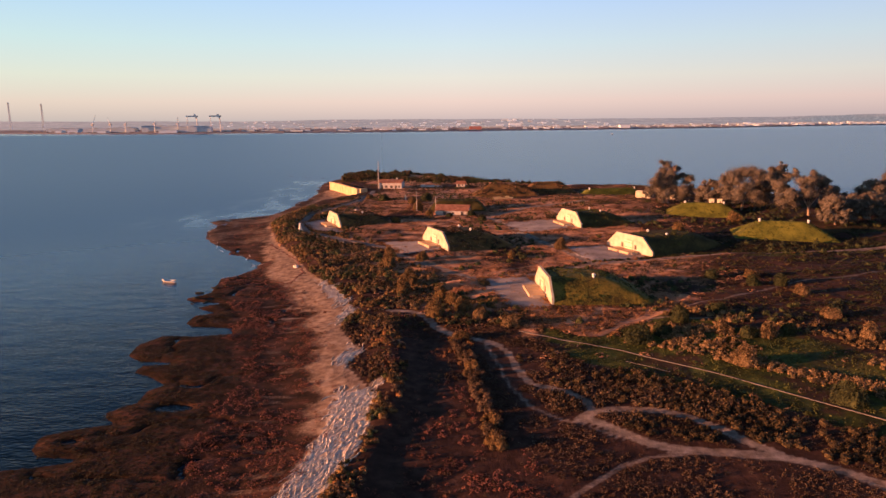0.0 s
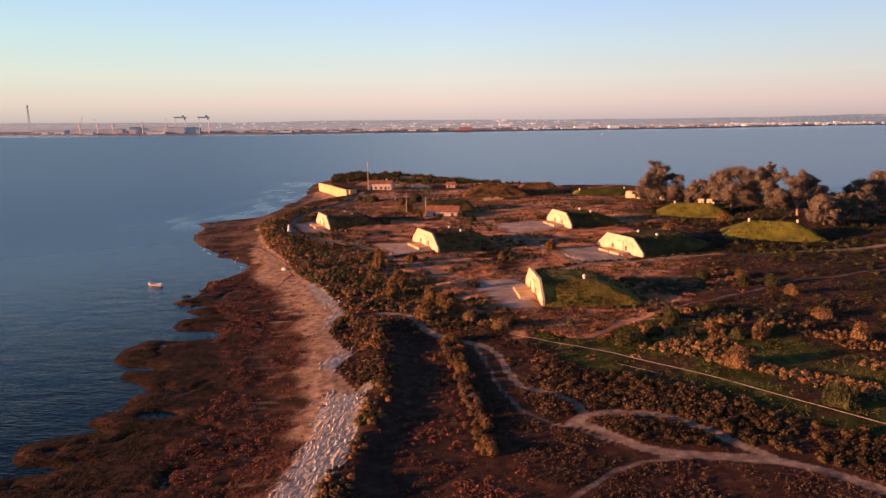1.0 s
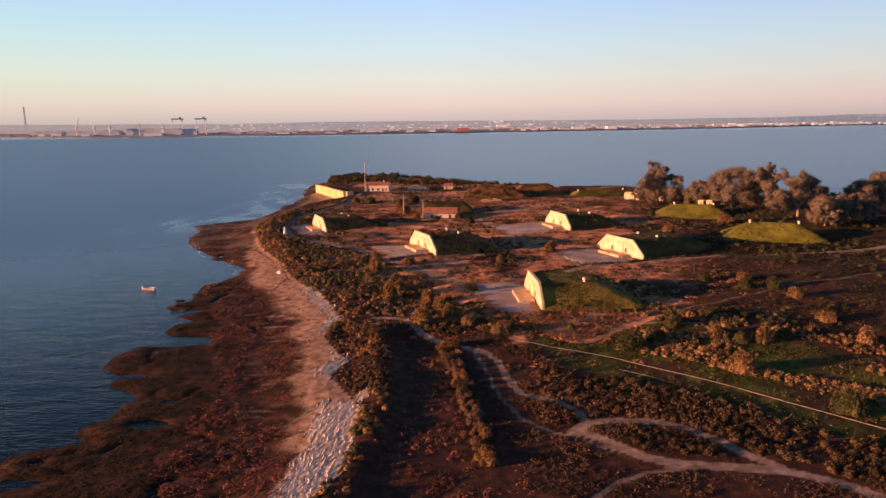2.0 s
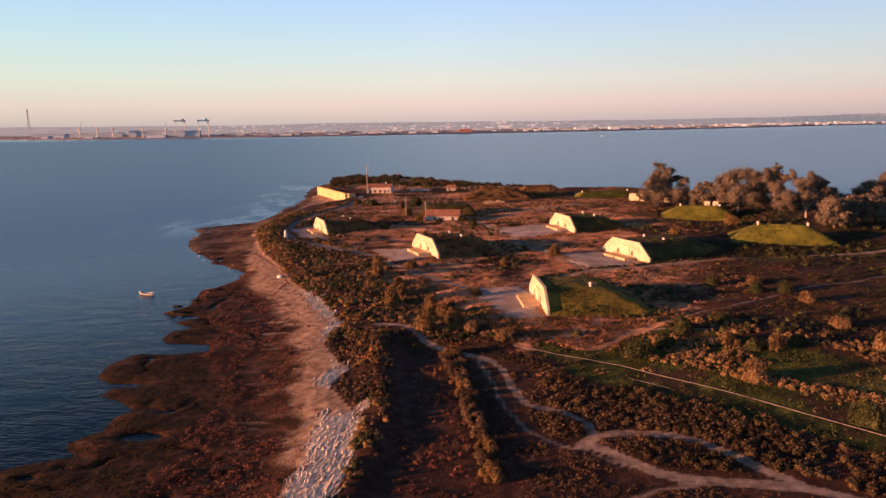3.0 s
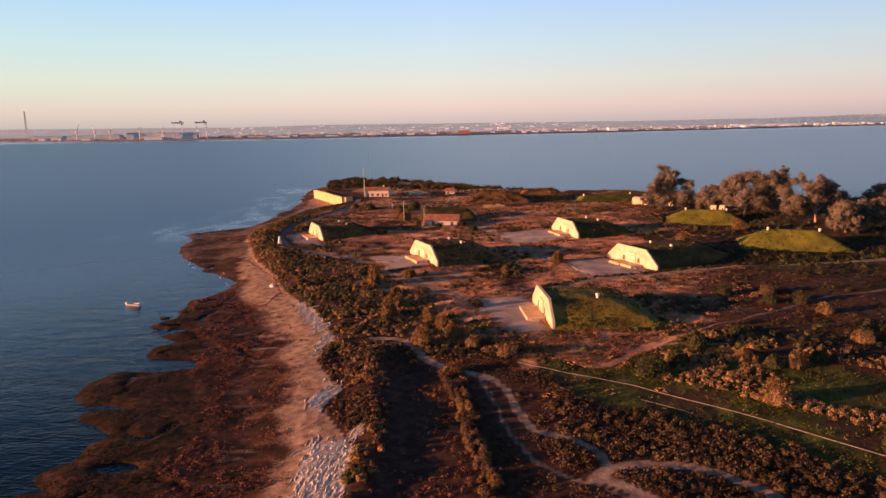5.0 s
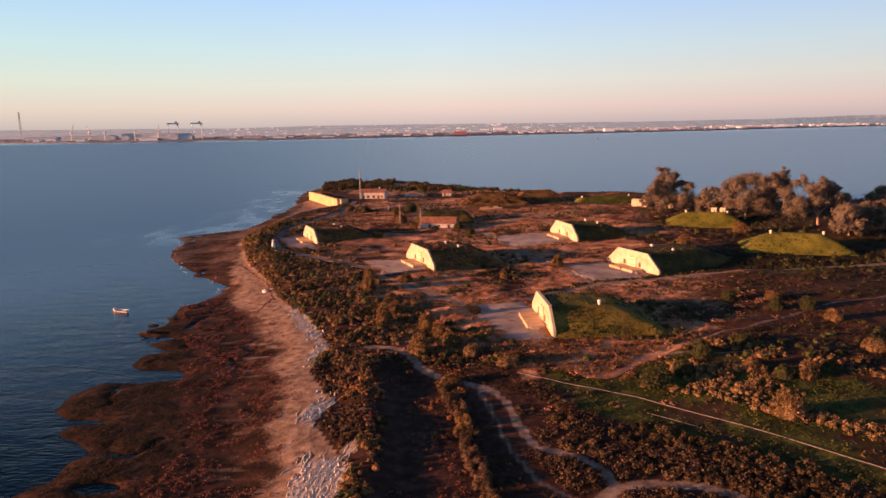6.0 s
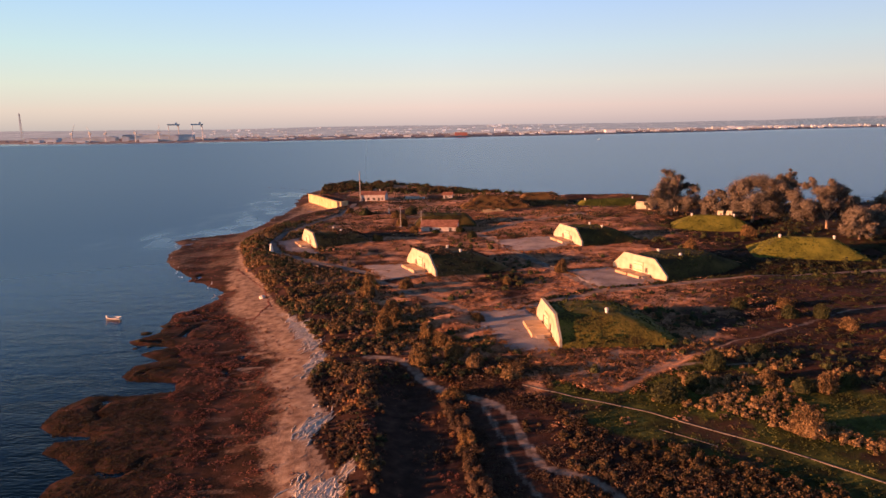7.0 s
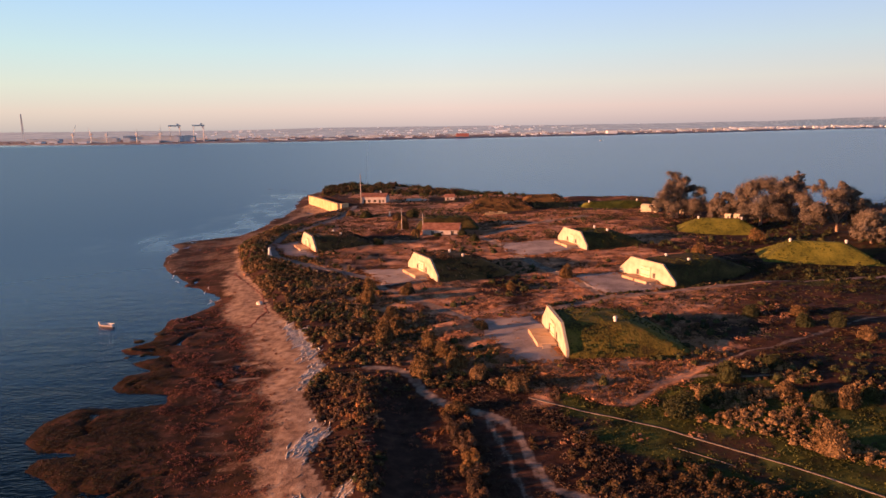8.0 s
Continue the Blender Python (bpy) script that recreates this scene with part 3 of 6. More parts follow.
def covers(x, y):
    """Shares of sand, marsh, wrack, track, green grass and dry grass."""
    s = signed(x, y, INLAND, SHRUB_EDGE)
    d = signed(x, y, LAND, COAST)
    ragged = 5.0 * (fbm(x * 0.6, y * 1.3, 6, 21, 5) - 0.5)
    sand_poly = SAND_WEST + list(reversed(SHRUB_EDGE[:-1]))
    sw = signed(x, y, sand_poly, SAND_WEST)
    sand = smooth(-1.0, 7.0, sw + 1.7 * ragged) * (1 - smooth(-0.5, 1.5, s + 0.4 * ragged))
    sand = np.maximum(sand, smooth(165, 205, y) * (1 - smooth(-1, 1, s)) * (0.14 + 0.30 * smooth(0.35, 0.6, fbm(x, y, 9, 28))))
    streak = smooth(0.55, 0.66, fbm(x * 0.34, y * 1.7, 2.4, 29, 5)) * smooth(-17, -3, sw + ragged) * (1 - smooth(-1, 1, s)) * smooth(55, 62, y) * (1 - smooth(160, 185, y))
    salt = smooth(0.50, 0.66, fbm(x, y * 1.6, 3.0, 30, 4)) * np.exp(-(((x + 37) / 5.0) ** 2 + ((y - 142) / 15.0) ** 2) ** 2)
    sand = np.maximum(sand, np.maximum(0.40 * streak, 0.8 * salt))
    marsh = (1 - smooth(-1, 1, s)) * (1 - sand)
    wrack = wrack_cover(x, y, s)
    track = np.zeros_like(sand)
    for pts, w in TRACKS:
        t = line_distance(x, y, pts) + 0.5 * (fbm(x, y, 3, 22) - 0.5)
        # the faintest are worn only in places
        track = np.maximum(track, 1 - smooth(w * 0.7, w * 1.5 + 0.15, t) if w > 0.3 else 0.60 * (1 - smooth(0.2, 0.75, t)))
    side = (x - 14) * 0.67 + (y - 125) * 0.74
    broken = 6 * (fbm(x, y, 7, 27) - 0.5)
    green = smooth(-9, -4, side + broken) * (1 - smooth(24, 34, side + broken)) * (0.35 + 0.65 * smooth(0.30, 0.48, fbm(x, y, 9, 23))) * smooth(15, 20, x)
    trail_y = 122.8 + 0.72 * (x - 28)
    right = 0.6 * smooth(36, 58, x) * smooth(-4, 2, side) * (1 - 0.75 * smooth(22, 32, side)) * (1 - smooth(180, 220, y)) * smooth(0.38, 0.54, fbm(x, y, 15, 24))
    far_green = (1 - 0.6 * smooth(208, 225, y)) * smooth(60, 90, x) * smooth(160, 190, y) * smooth(0.42, 0.55, fbm(x, y, 22, 25))
    poor = smooth(46, 60, x) * smooth(16, 24, side) * (1 - smooth(185, 215, y)) * 0.22
    green = np.maximum(np.maximum(np.maximum(green, right), far_green * 0.9), poor)
    dry = smooth(4, 24, s) * smooth(128, 150, y) * (1 - smooth(50, 80, x - 0.30 * np.clip(y - 170, 0, 200))) * smooth(0.25, 0.45, fbm(x, y, 18, 26))
    field = smooth(10, 18, x) * smooth(-2.5, 1.5, y - trail_y + broken * 0.4) * smooth(120, 124, y) * (1 - smooth(40, 60, x)) * (1 - smooth(145, 160, y))
    field = field * (1 - (1 - smooth(3, 5.5, np.abs(side - 1.0) + broken * 0.3)) * smooth(15, 18, x))
    # ground cover changed here to darken it, in place of a cast shadow
    shadow_ground = np.exp(-(((x - 100) / 36.0) ** 2 + ((y - 200) / 11.0) ** 2) ** 3)
    green = np.maximum(green * (1 - field) * (1 - 0.75 * shadow_ground), 0.30 * shadow_ground)
    dry = np.maximum(dry, 0.32 * smooth(38, 46, x) * (1 - smooth(66, 84, x)) * smooth(146, 158, y) * (1 - smooth(200, 230, y)))
    dry = np.maximum(dry * (1 - 0.45 * smooth(55, 80, x) * smooth(195, 215, y)), field) * (1 - green)
    return sand, marsh, wrack, track, green, dry


# ---------------------------------------------------------------- ground, water, far shore
def steps(*runs):
    out = [runs[0][0]]
    for a, b, s in runs:
        n = max(1, round((b - a) / s))
        out += [a + (b - a) * (i + 1) / n for i in range(n)]
    return np.array(out)


def sheet(name, xs, ys, zf, mat):
    gx, gy = np.meshgrid(xs, ys)
    gz = zf(gx, gy)
    nx, ny = len(xs), len(ys)
    i = np.arange(nx * ny).reshape(ny, nx)
    faces = np.stack([i[:-1, :-1], i[:-1, 1:], i[1:, 1:], i[1:, :-1]], -1).reshape(-1, 4)
    return mesh_arrays(name, np.stack([gx, gy, gz], -1).reshape(-1, 3), faces, mat, smooth_faces=True), gx, gy


def build_ground():
    xs = steps((-4800, -400, 1100), (-400, -160, 60), (-160, -75, 1.5), (-75, 90, 0.7), (90, 235, 1.5), (235, 400, 16), (400, 4800, 1100))
    ys = steps((-4800, -300, 900), (-300, 40, 30), (40, 56, 2), (56, 150, 0.66), (150, 270, 0.9), (270, 530, 2.0), (530, 800, 45), (800, 2400, 400))
    ob, gx, gy = sheet("ground", xs, ys, height, GROUND)
    shares = covers(gx, gy)
    for name, trio in (("cover_a", shares[:3]), ("cover_b", shares[3:])):
        col = np.ones((gx.size, 4), np.float32)
        for k in range(3):
            col[:, k] = trio[k].ravel()
        att = ob.data.color_attributes.new(name, "FLOAT_COLOR", "POINT")
        att.data.foreach_set("color", col.ravel())
    return tagged(ob, "uneven coastal ground of soil, sand, mud and dry grass", "ground", kind="structure")


ground = build_ground()

xs = steps((-4850, -850, 400), (-850, -140, 35.5), (-140, -40, 1.25), (-40, 400, 44), (400, 4850, 742))
ys = steps((-4850, 50, 980), (50, 250, 20), (250, 500, 3.0), (500, 1100, 60), (1100, 2200, 220), (2200, 3600, 70), (3600, 4850, 400))
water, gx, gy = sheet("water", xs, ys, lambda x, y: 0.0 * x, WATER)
off = line_distance(gx, gy, [(-107, 286), (-85, 307), (-82, 338), (-81, 391), (-90, 425), (-100, 463)]) + 9 * (fbm(gx, gy, 14, 70) - 0.5)
calm = (1 - smooth(1, 50, off)) * (0.2 + 0.8 * smooth(0.40, 0.62, fbm(gx, gy * 0.6, 8, 71, 5))) * smooth(250, 290, gy) * 0.7
# the water in the lee of the point lies flatter
calm = np.maximum(calm, 0.62 * smooth(-0.42, 0.10, gx / np.maximum(gy, 1)) * smooth(330, 440, gy))
# and in the lee of the far shore
calm = np.maximum(calm, 0.9 * smooth(2200, 2520, gy - np.maximum(0, gx) * 0.36))
att = water.data.attributes.new("calm", "FLOAT", "POINT")
att.data.foreach_set("value", calm.ravel().astype(np.float32))
# grows with distance from the viewpoint, not from the shore
att = water.data.attributes.new("far_water", "FLOAT", "POINT")
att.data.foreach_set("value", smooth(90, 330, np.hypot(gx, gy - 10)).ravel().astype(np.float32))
tagged(water, "calm blue-grey bay water with small ripples", "water", kind="structure")

FAR_EDGE = [(-4400, 3000), (-1963, 2860), (-1413, 2617), (-1023, 2599), (-665, 2589), (-232, 2678), (235, 2851), (764, 3045), (1410, 3373), (2102, 3874), (2724, 4254), (4400, 4600)]


RIDGE_X = [-4400, -2800, -1600, -1200, -700, 0, 700, 1370, 1900, 2250, 2650, 3200, 4400]
RIDGE_Z = [66, 58, 48, 48, 54, 52, 50, 48, 54, 54, 64, 72, 78]


def far_height(x, y):
    """Height of the far land, rising to the hills."""
    edge = float(far_edge_y(x))
    start = max(3300.0, edge + 420)
    flat = 4.0 + min(max(y - edge, 0) * 0.012, 6)
    return max(flat, float(np.interp(x, RIDGE_X, RIDGE_Z)) * 0.55 * min(max((y - start) / 500, 0), 1.6))


def far_edge_y(x):
    return np.interp(x, [p[0] for p in FAR_EDGE], [p[1] for p in FAR_EDGE])


def build_far_shore():
    xs = np.linspace(-4400, 4400, 260)
    back = np.array([0, 4, 30, 120, 300, 520])
    lift = np.array([-1.5, 2.0, 4.5, 6.0, 9.0, 10.0])
    gx = np.tile(xs, (len(back), 1))
    gy = far_edge_y(gx) + back[:, None] + 10 * (fbm(gx, gx * 0, 220, 41) - 0.5)
    gz = lift[:, None] * (0.7 + 0.6 * fbm(gx, gy, 150, 42)) * np.ones_like(gx)
    i = np.arange(gx.size).reshape(gx.shape)
    faces = np.stack([i[:-1, :-1], i[:-1, 1:], i[1:, 1:], i[1:, :-1]], -1).reshape(-1, 4)
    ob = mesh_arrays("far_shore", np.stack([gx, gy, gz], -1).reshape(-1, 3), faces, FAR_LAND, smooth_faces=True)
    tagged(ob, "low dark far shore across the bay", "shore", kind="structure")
    # low hills behind
    gx = np.tile(xs, (5, 1))
    gy = np.array([3300, 3800, 4200, 4500, 4650])[:, None] + np.maximum(0, far_edge_y(gx) + 420 - 3300) * np.array([1, 0.6, 0.3, 0.15, 0.1])[:, None]
    ridge = np.interp(xs, RIDGE_X, RIDGE_Z)
    ridge = ridge * (0.93 + 0.14 * fbm(xs, xs * 0, 260, 43))
    gz = np.array([2, 0.55, 1.0, 0.9, 0.0])[:, None] * ridge * np.array([0.02, 1, 1, 1, 1])[:, None]
    i = np.arange(gx.size).reshape(gx.shape)
    faces = np.stack([i[:-1, :-1], i[:-1, 1:], i[1:, 1:], i[1:, :-1]], -1).reshape(-1, 4)
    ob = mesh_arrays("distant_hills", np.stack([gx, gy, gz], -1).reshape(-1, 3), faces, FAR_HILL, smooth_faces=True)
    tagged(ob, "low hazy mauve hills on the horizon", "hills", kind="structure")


build_far_shore()


def scatter_blocks(name, rng, n, xr, depth, size, tall, mat, label, lift=3.0):
    """Many small far blocks with pitched tops as one object."""
    bm = bmesh.new()
    for k in range(n):
        x = rng.uniform(*xr)
        y = float(far_edge_y(x)) + rng.uniform(*depth)
        w, h = rng.uniform(*size), rng.uniform(*tall)
        z = far_height(x, y) + lift - 4
        add_box(bm, x - w / 2, y, z - 3, x + w / 2, y + w * 0.4, z + h)
    ob = part(name, bm, mat)
    return tagged(ob, label, "buildings", kind="stuff")


rng = np.random.RandomState(5)
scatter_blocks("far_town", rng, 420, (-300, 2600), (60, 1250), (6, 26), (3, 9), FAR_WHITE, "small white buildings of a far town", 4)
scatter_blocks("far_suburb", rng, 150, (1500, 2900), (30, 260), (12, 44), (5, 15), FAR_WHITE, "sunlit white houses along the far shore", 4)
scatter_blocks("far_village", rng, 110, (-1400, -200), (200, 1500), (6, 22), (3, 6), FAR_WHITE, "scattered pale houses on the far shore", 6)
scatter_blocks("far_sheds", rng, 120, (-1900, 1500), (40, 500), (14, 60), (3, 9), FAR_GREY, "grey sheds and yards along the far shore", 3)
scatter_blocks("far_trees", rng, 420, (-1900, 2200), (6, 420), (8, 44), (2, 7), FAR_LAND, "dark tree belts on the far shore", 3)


def far_block(name, x, w, h, back, mat, label, depth=40, roof=0.05, turn=0):
    y = float(far_edge_y(x)) + back
    t = thing(name, pose(x, y, 4, 0, 0, turn), label, "industrial building")
    part("wall", box(-w / 2, 0, -4, w / 2, depth, h), mat, t)
    bm = bmesh.new()
    n = max(1, round(w / 45))
    for k in range(n):
        a, b = -w / 2 + w * k / n, -w / 2 + w * (k + 1) / n
        pr = [(a, h), (b, h), ((a + b) / 2, h + (b - a) * roof)]
        v0 = [bm.verts.new((px, 0.5, pz + 0.02)) for px, pz in pr]
        v1 = [bm.verts.new((px, depth - 0.5, pz + 0.02)) for px, pz in pr]
        bm.faces.new(v0), bm.faces.new(list(reversed(v1)))
        for i in range(3):
            bm.faces.new((v0[(i + 1) % 3], v0[i], v1[i], v1[(i + 1) % 3]))
    part("roof", bm, FAR_GREY, t)
    return t


for x, w, h, back, mat in ((-1040, 130, 24, 60, FAR_GREY), (-1180, 150, 26, 70, FAR_GREY), (-1130, 70, 9, 20, FAR_WHITE), (-1330, 90, 20, 60, FAR_GREY), (-1400, 34, 8, 20, FAR_WHITE),
                           (-1560, 40, 11, 30, FAR_WHITE), (-1640, 26, 9, 30, FAR_WHITE), (-1480, 160, 18, 150, FAR_GREY), (-1720, 140, 16, 160, FAR_GREY)):
    far_block("shipyard_hall", x, w, h, back, mat, "long low shipyard hall on the far shore", turn=5)
far_block("red_warehouse", 95, 52, 15, 60, FAR_RED, "red waterfront warehouse on the far shore")
for x, w, h, back in ((800, 44, 14, 60), (640, 60, 12, 90), (460, 26, 8, 40), (415, 20, 8, 40), (365, 18, 6, 40), (-250, 26, 9, 50), (-130, 30, 7, 60), (-30, 16, 8, 60), (330, 60, 24, 700), (250, 40, 18, 700)):
    far_block("white_block", x, w, h, back, FAR_WHITE, "white waterfront building on the far shore")


def gantry_crane(x):
    y = float(far_edge_y(x)) + 60
    t = thing("gantry_crane", pose(x, y, 3, 0, 0, -math.degrees(math.atan2(x, y))), "tall shipyard gantry crane on the far shore", "crane", "shipyard gantry cranes")
    for dy in (0, 34):
        part("leg", add_tube(bmesh.new(), (17, dy, -3), (17, dy, 62), 2.2, 1.9, 6), CRANE_PAINT, t)
        part("leg", add_tube(bmesh.new(), (-20, dy, -3), (-19, dy, 62), 1.0, 0.9, 6), CRANE_PAINT, t)
        part("girder", box(-24, dy - 2, 62, 22, dy + 2, 67), CRANE_PAINT, t)
    part("tie_beam", box(-24, 2, 63, -21, 32, 66), CRANE_PAINT, t)
    part("tie_beam", box(19, 2, 63, 22, 32, 66), CRANE_PAINT, t)
    part("trolley", box(6, 2, 67.1, 14, 32, 73), CRANE_PAINT, t)
    part("cabin", box(12, 8, 54, 17, 16, 61.9), CRANE_PAINT, t)


gantry_crane(-1042)
gantry_crane(-948)


def jib_crane(x, lean, h):
    y = float(far_edge_y(x)) + 40
    t = thing("jib_crane", pose(x, y, 3), "slewing dockside crane with a raised jib", "crane", "dock cranes")
    part("tower", add_tube(bmesh.new(), (0, 0, -3), (0, 0, 30), 2.2, 1.6, 6), CRANE_PAINT, t)
    part("cabin", box(-5, -4, 30, 4, 4, 38), CRANE_PAINT, t)
    part("jib", add_tube(bmesh.new(), (0, 0, 34), (lean, 0, h), 1.3, 0.6, 5), CRANE_PAINT, t)


for x, lean, h in ((-1455, 16, 72), (-1372, -10, 62), (-1190, 2, 52), (-1095, 2, 64), (-1310, 6, 44)):
    jib_crane(x, lean, h)


def pylon(x, h):
    y = 3500.0
    t = thing("transmission_pylon", pose(x, y, 4), "very tall slender transmission pylon on the far shore", "pylon", "far pylons")
    bm = bmesh.new()
    for k in range(8):
        a, b = h * k / 8, h * (k + 1) / 8
        ra, rb = 3.2 * (1 - a / h) + 1.3, 3.2 * (1 - b / h) + 1.3
        for sx, sy in ((1, 1), (1, -1), (-1, 1), (-1, -1)):
            add_tube(bm, (sx * ra, sy * ra, a), (sx * rb, sy * rb, b), 1.1, 1.1, 4)
        add_tube(bm, (ra, ra, a), (-rb, rb, b), 0.6, 0.6, 4)
        add_tube(bm, (-ra, -ra, a), (rb, -rb, b), 0.6, 0.6, 4)
    part("lattice", bm, FAR_GREY, t)
    part("crossarm", box(-5, -1, h * 0.93, 5, 1, h * 0.93 + 2), FAR_GREY, t)


pylon(-2340, 150)
pylon(-2165, 142)


# ---------------------------------------------------------------- growth forms
def leaf_cards(centres, normals, size, rs):
    """One three-cornered spray of leaves at each place, turned about its normal."""
    n = len(centres)
    nr = normals / (np.linalg.norm(normals, axis=1, keepdims=True) + 1e-9)
    ref = rs.normal(size=(n, 3))
    u = np.cross(nr, ref)
    u /= np.linalg.norm(u, axis=1, keepdims=True) + 1e-9
    v = np.cross(nr, u)
    s = size[:, None] if np.ndim(size) else size
    spray = []
    for a, b in ((-1, -0.45), (0.9, -0.55), (0.1, 0.95)):
        k = rs.uniform(0.75, 1.25, (n, 1))
        spray.append(centres + u * a * s * k + v * b * s * k + nr * rs.uniform(-0.25, 0.25, (n, 1)) * s)
    verts = np.stack(spray, 1).reshape(-1, 3)
    return verts, np.arange(3 * n).reshape(n, 3)


def bush_form(seed, cards, round_=1.0, core=True, leaf=0.2):
    """A bush of unit radius and about unit height: leaf sprays over a lumpy dome, with a dense heart."""
    rs = np.random.RandomState(seed)
    lumps = rs.normal(size=(5, 3))
    lumps[:, 2] = np.abs(lumps[:, 2])
    lumps /= np.linalg.norm(lumps, axis=1, keepdims=True)
    d = rs.normal(size=(cards, 3))
    d[:, 2] = np.abs(d[:, 2]) * 1.1 - 0.12
    d /= np.linalg.norm(d, axis=1, keepdims=True)
    bulge = 0.72 + 0.36 * np.max(np.clip(d @ lumps.T, 0, 1) ** 3, axis=1)
    c = d * (bulge * rs.uniform(0.78, 1.06, cards))[:, None]
    c[:, 2] = np.maximum(c[:, 2], 0.02) * round_
    v, f = leaf_cards(c, d + rs.normal(size=d.shape) * 0.55, rs.uniform(0.5, 1.0, cards) * leaf, rs)
    if core:
        ring = 7
        hv, hf = [], []
        for lvl, (r, z) in enumerate(((0.78, -0.15), (0.74, 0.30), (0.45, 0.62))):
            for k in range(ring):
                a = 2 * math.pi * (k + 0.5 * lvl) / ring
                hv.append((math.cos(a) * r * rs.uniform(0.85, 1.1), math.sin(a) * r * rs.uniform(0.85, 1.1), z * round_))
        for lvl in range(2):
            for k in range(ring):
                j = (k + 1) % ring
                hf.append((lvl * ring + k, lvl * ring + j, (lvl + 1) * ring + j))
                hf.append((lvl * ring + k, (lvl + 1) * ring + j, (lvl + 1) * ring + k))
        hf += [(2 * ring, 2 * ring + k, 2 * ring + k + 1) for k in range(1, ring - 1)]
        hf = np.array(hf) + len(v)
        v, f = np.concatenate([v, np.array(hv)]), np.concatenate([f, hf])
    return v, f


# ---------------------------------------------------------------- magazines
def ground_at(x, y):
    return float(height(np.array([float(x)]), np.array([float(y)]))[0])


def mound_mesh(name, along, across, top, dry, seed, parent, square_front=False, slope=1.05):
    """A turf mound: local x across, y from the front backwards. Its skirt runs into the ground."""
    xs = np.linspace(-across / 2 - 1, across / 2 + 1, 34)
    ys = np.linspace(0.35 if square_front else -1, along + 1, 34)
    gx, gy = np.meshgrid(xs, ys)
    k = slope
    hx = (across / 2 - np.abs(gx)) * k
    ky = 0.5 if square_front else slope
    hy = (along - gy) * ky
    hf = np.full_like(gx, 99.0) if square_front else gy * ky
    soft = 0.7 if square_front else 0.08
    m = -np.log(np.exp(-hx / soft) + np.exp(-hy / soft) + np.exp(-hf / soft) + np.exp(-top / soft)) * soft
    m = np.maximum(m, -1.6) + (0.6 if square_front else 0.2) * (fbm(gx + seed * 40, gy, 3.5, seed, 4) - 0.5) + (0.3 if square_front else 0.0) * (fbm(gx + seed * 40, gy, 9, seed + 3, 2) - 0.5) * smooth(0.5, 3, m)
    i = np.arange(gx.size).reshape(gx.shape)
    faces = np.stack([i[:-1, :-1], i[:-1, 1:], i[1:, 1:], i[1:, :-1]], -1).reshape(-1, 4)
    ob = mesh_arrays(name, np.stack([gx, gy, m], -1).reshape(-1, 3), faces, (TURF_ROUGH if square_front else TURF, TURF_DRY, TURF_DULL)[dry], parent, smooth_faces=True)
    # tufts over the turf
    rs = np.random.RandomState(seed + 60)
    n = 900
    px, py = rs.uniform(-across / 2, across / 2, n), rs.uniform(0.5, along, n)
    u, w = (px - xs[0]) / (xs[1] - xs[0]), (py - ys[0]) / (ys[1] - ys[0])
    ci, ri = np.clip(u.astype(int), 0, 32), np.clip(w.astype(int), 0, 32)
    u, w = u - ci, w - ri
    pz = (m[ri, ci] * (1 - u) + m[ri, ci + 1] * u) * (1 - w) + (m[ri + 1, ci] * (1 - u) + m[ri + 1, ci + 1] * u) * w
    keep = (pz > 0.1) & (fbm(px + seed, py, 5, seed + 9) > 0.42)
    px, py, pz = px[keep], py[keep], pz[keep]
    v, f = tuft_cards(px, py, pz - 0.05, rs.uniform(0.12, 0.32, len(px)), 3, rs)
    tuft = mesh_arrays("rough_grass", v, f, STRAW if dry == 1 else GREEN, parent)
    tagged(tuft, "rough grass on the mound", kind="stuff")
    if dry == 1:
        pick = np.nonzero((pz > 0.4) & (rs.uniform(size=len(pz)) < 0.30))[0]
        bv, bf = bush_form(900 + seed, 60, core=False, leaf=0.23)
        vs, fs = [], []
        for q, k in enumerate(pick):
            r = rs.uniform(0.5, 1.1)
            vs.append(bv * (r, r, r * 0.7) + (px[k], py[k], pz[k] - 0.05))
            fs.append(bf + q * len(bv))
        scrub = mesh_arrays("mound_scrub", np.concatenate(vs), np.concatenate(fs), RUSTY, parent)
        tagged(scrub, "brown scrub grown over the mound", kind="stuff")
    return ob


def tuft_cards(px, py, pz, h, blades, rs):
    """Crossed pointed blades at each place."""
    vs, fs, base = [], [], 0
    n = len(px)
    for b in range(blades):
        a = rs.uniform(0, 2 * math.pi, n)
        lean = rs.uniform(-0.5, 0.5, (n, 2))
        w = h * rs.uniform(0.45, 0.8, n)
        c, s = np.cos(a) * w, np.sin(a) * w
        p0 = np.stack([px - c, py - s, pz], -1)
        p1 = np.stack([px + c, py + s, pz], -1)
        p2 = np.stack([px + c * 0.6 + lean[:, 0] * h, py + s * 0.6 + lean[:, 1] * h, pz + h * rs.uniform(0.7, 1.1, n)], -1)
        p3 = np.stack([px - c * 0.6 + lean[:, 0] * h, py - s * 0.6 + lean[:, 1] * h, pz + h * rs.uniform(0.7, 1.1, n)], -1)
        vs.append(np.stack([p0, p1, p2, p3], 1).reshape(-1, 3))
        k = np.arange(n)[:, None] * 4 + base
        fs.append(k + np.arange(4))
        base += 4 * n
    return np.concatenate(vs), np.concatenate(fs)


